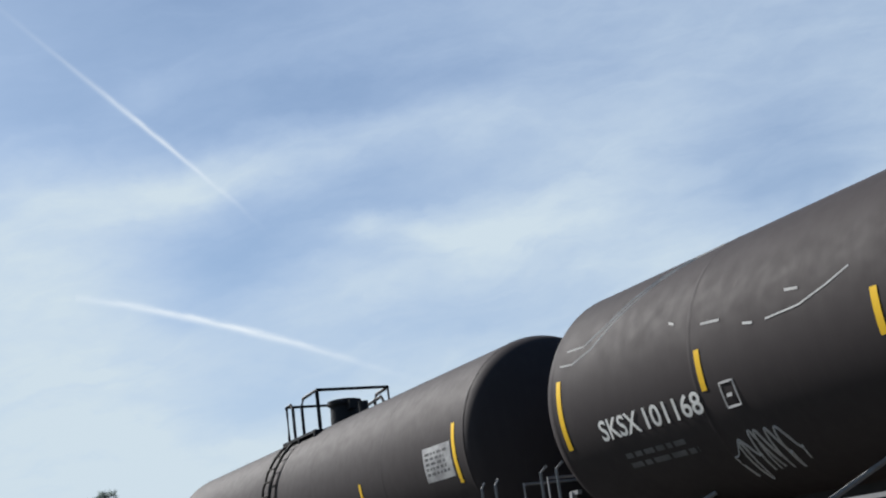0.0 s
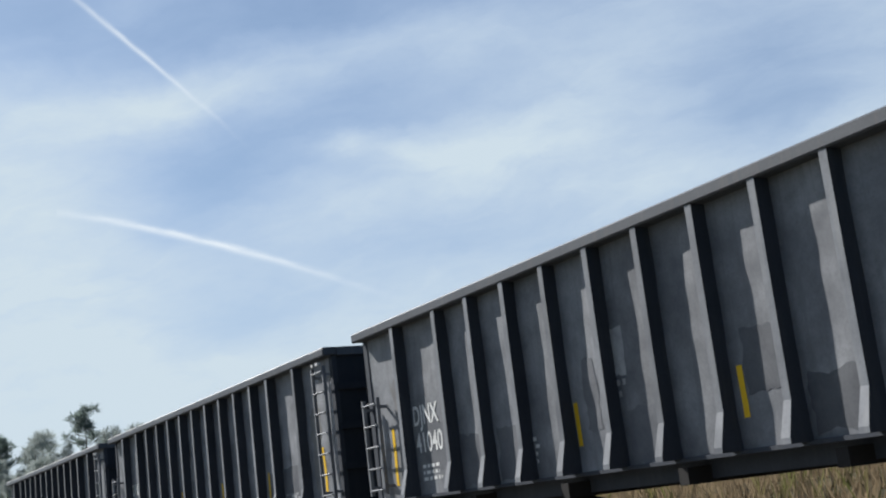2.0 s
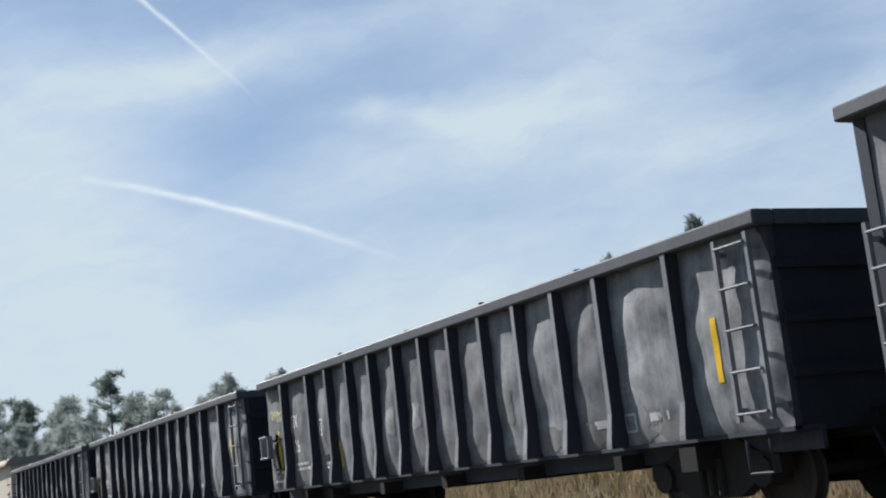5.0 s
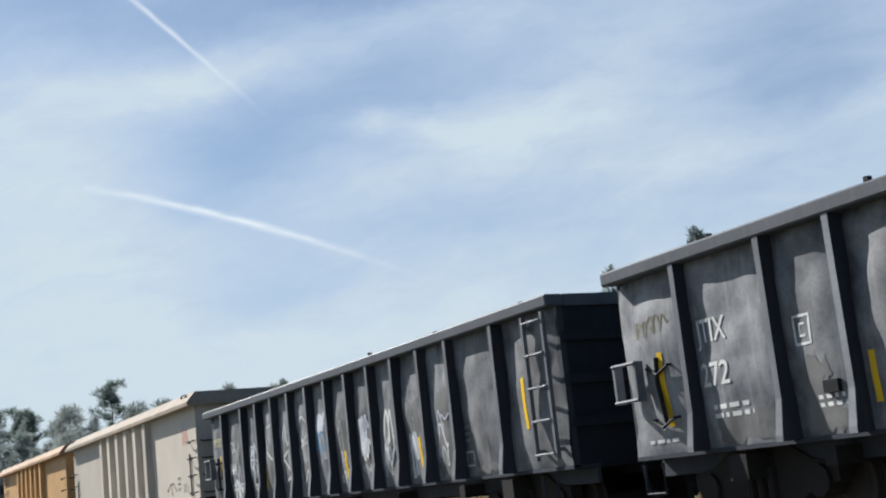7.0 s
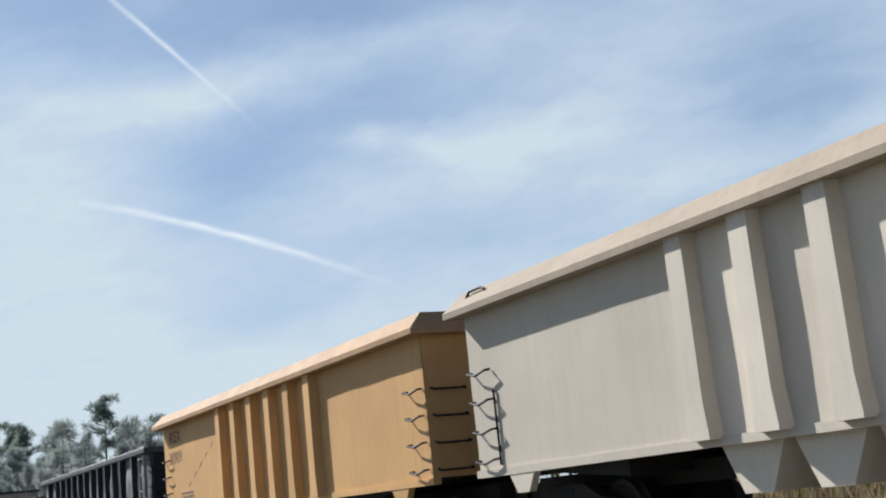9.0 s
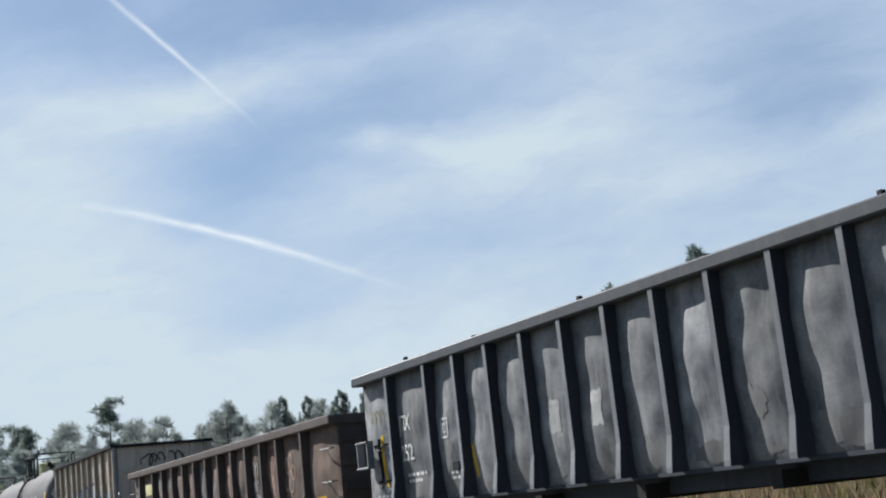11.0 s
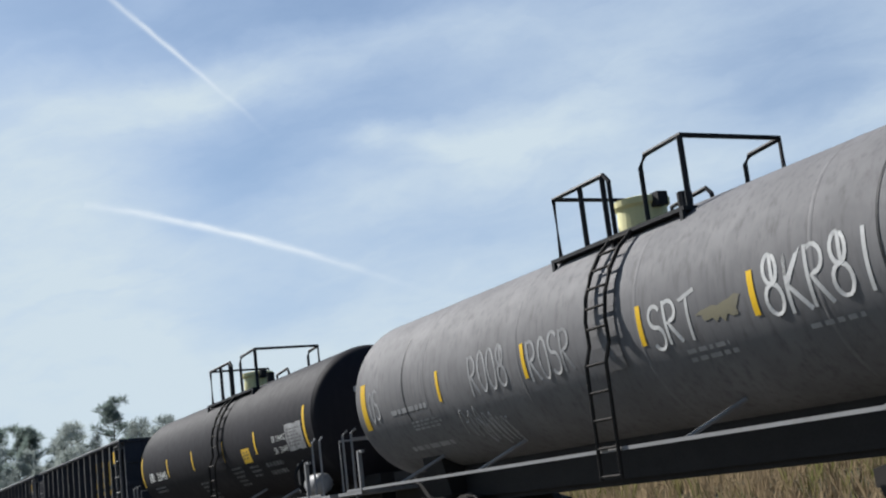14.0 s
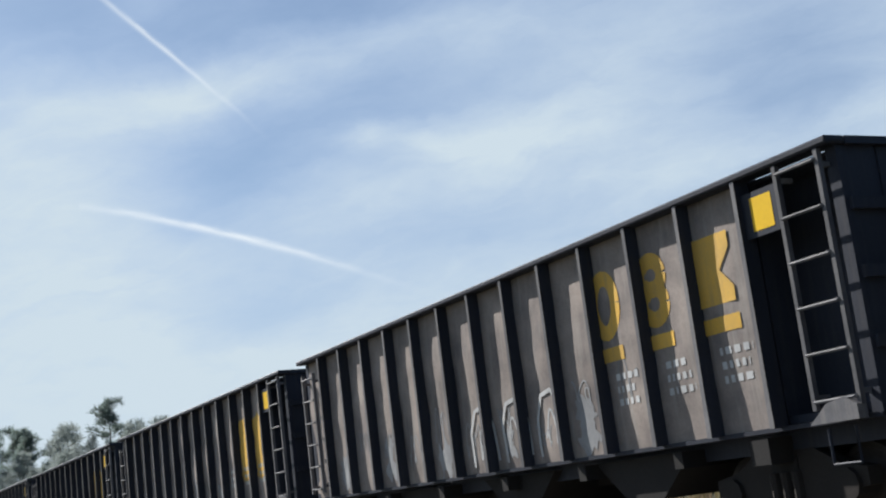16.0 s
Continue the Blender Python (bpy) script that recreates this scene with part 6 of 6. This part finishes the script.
def tree(name, label, h, seed, crown_from, spread, tuft, count, material, gap, taper=1.0, rise=(0.15, 0.75), needles=34, slim=1.0, spire=0.0):
    """A tapered trunk with limbs and a crown of many small tufts of needles or leaves."""
    rng = random.Random(seed)
    t = new(name)
    tagged(t, label, "tree", "trees beyond the track")
    bm = bmesh.new()
    lean = rng.uniform(-0.03, 0.03), rng.uniform(-0.03, 0.03)
    pts = [(lean[0] * h * s * s, lean[1] * h * s * s, h * s) for s in (0, 0.2, 0.4, 0.6, 0.8, 0.97)]
    seg = 7
    rings = []
    for k, p in enumerate(pts):
        r = (0.012 * h + 0.03) * (1 - 0.88 * k / 5)
        rings.append([bm.verts.new((p[0] + r * math.cos(6.283 * q / seg), p[1] + r * math.sin(6.283 * q / seg), p[2] - (0.3 if k == 0 else 0))) for q in range(seg)])
    for a, b in zip(rings, rings[1:]):
        for q in range(seg):
            bm.faces.new((a[q], a[(q + 1) % seg], b[(q + 1) % seg], b[q]))
    tips = []
    for i in range(count):
        s = crown_from + (1 - crown_from) * (i + rng.random()) / count
        if rng.random() < gap and s < 0.93:
            continue
        rel = (s - crown_from) / (1 - crown_from)
        reach = spread * (0.35 + 0.65 * math.sin(math.pi * min(1, 0.18 + 0.82 * rel)) ** 0.8) * rng.uniform(0.45, 1.0) * (1 - taper * rel * 0.75)
        a = rng.uniform(0, 6.283)
        root = Vector((lean[0] * h * s * s, lean[1] * h * s * s, h * s))
        tip = root + Vector((reach * math.cos(a), reach * math.sin(a), reach * rng.uniform(*rise)))
        tube(bm, [root, (root + tip) / 2 + Vector((0, 0, -0.05 * reach)), tip], 0.010 + 0.012 * reach, 4)
        tips += [tip, root.lerp(tip, 0.72) + Vector((rng.uniform(-0.2, 0.2), rng.uniform(-0.2, 0.2), rng.uniform(0, 0.2))) * tuft * 2]
        if reach > 1:
            tips.append(root.lerp(tip, 0.5) + Vector((0, 0, 0.1)))
    tips.append(Vector((lean[0] * h, lean[1] * h, h)))
    part("trunk", bm, M["bark"], t, "brown bark trunk and limbs")
    verts, faces = [], []
    for tip in tips:
        for _ in range(needles):
            d = Vector((rng.gauss(0, 1), rng.gauss(0, 1), rng.gauss(0.9, 1.0))).normalized()
            c = tip + d * tuft * rng.uniform(0.15, 0.75)
            if spire:
                up = rng.random()
                d = Vector((d.x, d.y, abs(d.z) + 0.5)).normalized()
                c = tip + Vector((0, 0, spire * (up - 0.6))) + d * tuft * 0.25 * (1.2 - up)
            side = d.cross(Vector((rng.random(), rng.random(), rng.random()))).normalized() * tuft * rng.uniform(0.06, 0.13) * slim
            n = len(verts)
            e = c + d * tuft * rng.uniform(0.5, 1.1)
            verts += [tuple(c - side), tuple(c + side), tuple(e + side * 0.5), tuple(e - side * 0.5)]
            faces.append((n, n + 1, n + 2, n + 3))
    me = bpy.data.meshes.new("crown")
    me.from_pydata(verts, [], faces)
    me.materials.append(material)
    part("crown", me, material, t, "green needle tufts paled as by haze" if material is M["needle"] else "uneven grey-green foliage paled as by haze")
    return t


def plant(proto, x, y, turn, size):
    z = ground_height(x, y) - 0.05
    proto.scale = (size, size, size)
    ob = copy_thing(proto, pose(x, y, z, 0, 0, turn))
    proto.scale = (1, 1, 1)
    return ob


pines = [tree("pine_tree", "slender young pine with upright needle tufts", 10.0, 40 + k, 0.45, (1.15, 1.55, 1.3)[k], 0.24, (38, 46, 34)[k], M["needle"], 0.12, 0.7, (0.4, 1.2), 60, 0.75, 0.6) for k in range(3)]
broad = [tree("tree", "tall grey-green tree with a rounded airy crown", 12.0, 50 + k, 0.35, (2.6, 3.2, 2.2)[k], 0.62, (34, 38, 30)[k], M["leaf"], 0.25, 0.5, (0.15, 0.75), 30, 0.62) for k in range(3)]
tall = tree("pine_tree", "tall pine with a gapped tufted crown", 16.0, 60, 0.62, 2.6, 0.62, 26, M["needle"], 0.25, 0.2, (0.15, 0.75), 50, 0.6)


def beyond(az, dist):
    return -dist * math.cos(radians(az)), dist * math.sin(radians(az))


rng = random.Random(77)
# the near line of young pines, level with the track
x = -128.0
while x < -30:
    y = 46 + rng.uniform(-2, 5)
    plant(rng.choice(pines), x, y, rng.uniform(0, 360), rng.uniform(0.94, 1.10))
    x += rng.uniform(0.8, 1.7)
for az, el in ((38.9, 9.8), (34.7, 8.6), (43.1, 9.0), (33.1, 7.5), (29.7, 6.9), (44.7, 9.0), (24.0, 5.4), (21.0, 5.2), (19.9, 5.3)):
    d = 44 / math.sin(radians(az))
    px, py = beyond(az, d)
    plant(pines[1], px, py, az * 37, (d * math.tan(radians(el)) + 1.6 - ground_height(px, py)) / 10.1)
# the woods where the track comes from
for i in range(62):
    az = 6.0 + 12.5 * (i + rng.random()) / 62
    d = rng.uniform(125, 175)
    px, py = beyond(az, d)
    el = 3.9 + 0.6 * math.sin(az * 1.9) + 0.5 * math.sin(az * 4.3 + 1) + rng.uniform(-0.5, 0.35)
    plant(rng.choice(broad), px, py, rng.uniform(0, 360), (d * math.tan(radians(el)) + 0.5) / 12.4)
for i in range(16):
    az = 16.5 + 6.5 * (i + rng.random()) / 16
    d = rng.uniform(115, 140)
    px, py = beyond(az, d)
    plant(rng.choice(broad), px, py, rng.uniform(0, 360), (d * math.tan(radians(4.5 + 0.5 * math.sin(az * 3) + rng.uniform(-0.4, 0.2))) + 0.3) / 12.4)
for az, el, d in ((12.4, 5.75, 150), (9.0, 4.9, 150), (8.5, 5.0, 160), (7.4, 5.4, 140)):
    px, py = beyond(az, d)
    plant(tall, px, py, az * 50, (d * math.tan(radians(el)) + 0.3) / 16.2)
for k, o in enumerate((*pines, *broad, tall)):
    o.location = (-190 - 6 * k, 62, 1.6)

# ---- contrails, far up ----


def contrail(points, width, seed, strength, peak, spread):
    """A ribbon of ice cloud 2.6 km off, thin and ragged at its edges."""
    mat = bpy.data.materials.new("ice_cloud")
    mat.use_nodes = True
    nt = mat.node_tree
    nt.nodes.clear()
    uv = nt.nodes.new("ShaderNodeUVMap")
    uv.uv_map = "UVMap"
    sep = nt.nodes.new("ShaderNodeSeparateXYZ")
    nt.links.new(uv.outputs[0], sep.inputs[0])

    def m(op, a, b):
        n = nt.nodes.new("ShaderNodeMath")
        n.operation = op
        for k, v in enumerate((a, b)):
            if isinstance(v, (int, float)):
                n.inputs[k].default_value = v
            else:
                nt.links.new(v, n.inputs[k])
        return n.outputs[0]
    mp = nt.nodes.new("ShaderNodeMapping")
    mp.inputs["Scale"].default_value, mp.inputs["Location"].default_value = (14, 2.2, 1), (seed, seed, 0)
    nt.links.new(uv.outputs[0], mp.inputs["Vector"])
    nz = nt.nodes.new("ShaderNodeTexNoise")
    nz.inputs["Scale"].default_value, nz.inputs["Detail"].default_value = 1.0, 5
    nt.links.new(mp.outputs[0], nz.inputs["Vector"])
    across = m("SUBTRACT", sep.outputs["Y"], m("ADD", m("MULTIPLY", nz.outputs["Fac"], 0.24), 0.38))
    core = m("EXPONENT", m("MULTIPLY", m("MULTIPLY", across, across), -34.0), 0.0)
    along = m("DIVIDE", m("SUBTRACT", sep.outputs["X"], peak), spread)
    ends = m("EXPONENT", m("MULTIPLY", m("MULTIPLY", along, along), -1.0), 0.0)
    dens = m("MULTIPLY", m("MULTIPLY", core, ends), m("MULTIPLY", m("ADD", nz.outputs["Fac"], 0.25), strength))
    tr, em, mx, out = (nt.nodes.new(k) for k in ("ShaderNodeBsdfTransparent", "ShaderNodeEmission", "ShaderNodeMixShader", "ShaderNodeOutputMaterial"))
    em.inputs["Color"].default_value = (0.53, 0.577, 0.62, 1)
    nt.links.new(dens, mx.inputs[0]), nt.links.new(tr.outputs[0], mx.inputs[1]), nt.links.new(em.outputs[0], mx.inputs[2])
    nt.links.new(mx.outputs[0], out.inputs["Surface"])
    bm = bmesh.new()
    layer = bm.loops.layers.uv.new("UVMap")
    dist = 2600.0
    pts = []
    for az, el in points:
        a, e = radians(az), radians(el)
        pts.append(Vector(EYE) + dist * Vector((-math.cos(e) * math.cos(a), math.cos(e) * math.sin(a), math.sin(e))))
    fine = []
    for a, b in zip(pts, pts[1:]):
        fine += [a.lerp(b, k / 6) for k in range(6)]
    fine.append(pts[-1])
    prev = None
    n = len(fine) - 1
    for i, p in enumerate(fine):
        d = (fine[min(i + 1, n)] - fine[max(i - 1, 0)]).normalized()
        side = d.cross((p - Vector(EYE)).normalized()).normalized() * dist * radians(width) / 2
        cur = (bm.verts.new(p - side), bm.verts.new(p + side), i / n)
        if prev:
            face = bm.faces.new((prev[0], cur[0], cur[1], prev[1]))
            for loop, q in zip(face.loops, ((prev[2], 0), (cur[2], 0), (cur[2], 1), (prev[2], 1))):
                loop[layer].uv = q
        prev = cur
    me = bpy.data.meshes.new("contrail")
    bm.to_mesh(me)
    bm.free()
    me.materials.append(mat)
    return tagged(new("contrail", me), "thin white contrail high in the hazy sky", "contrail", "contrails", "structure")


contrail([(9.0, 26.6), (13.6, 22.92), (16.46, 20.45), (19.09, 17.99), (20.73, 16.22), (22.6, 14.2)], 0.62, 3.0, 0.80, 0.35, 0.20)
contrail([(11.8, 14.3), (13.98, 13.86), (17.64, 12.81), (21.08, 11.61), (23.78, 10.48), (26.4, 9.3)], 0.85, 8.0, 1.0, 0.42, 0.34)

# ---- a small fly that crosses close before the camera ----
fly = new("fly")
tagged(fly, "tiny dark fly in flight before the camera", "insect")
bm = bmesh.new()
bmesh.ops.create_icosphere(bm, subdivisions=2, radius=0.0013)
for v in bm.verts:
    v.co.x *= 2.6
part("body", bm, M["fly"], fly)
for s in (-1, 1):
    bm = bmesh.new()
    bm.faces.new([bm.verts.new(p) for p in ((0.001, 0, 0.001), (0.004, s * 0.006, 0.003), (-0.003, s * 0.009, 0.004), (-0.006, s * 0.006, 0.003))])
    part("wing", bmesh.ops.solidify(bm, geom=bm.faces[:], thickness=0.0003) and bm, M["fly"], fly)


def motions():
    """The train rolls by at a steady pace; the fly passes once."""
    for car, x in CARS:
        walk(car, [(t, pose(x + SPEED * t, MID, RAIL)) for t in (0.0, 4.0, 8.0, 12.0, 16.0)])
    way = Vector((-0.7913, 0.5665, 0.2299))
    here = Vector(EYE) + way * 1.3
    side = Vector((0.55, 0.82, 0.12))
    rows = [(0.0, -9.0), (14.3, -2.2), (14.4, -1.1), (14.5, 0.0), (14.6, 1.1), (14.7, 2.2), (16.0, 9.0)]
    walk(fly, [(t, Matrix.Translation(here + side * s) @ pose(0, 0, 0, 0, -18, 56)) for t, s in rows])


motions()
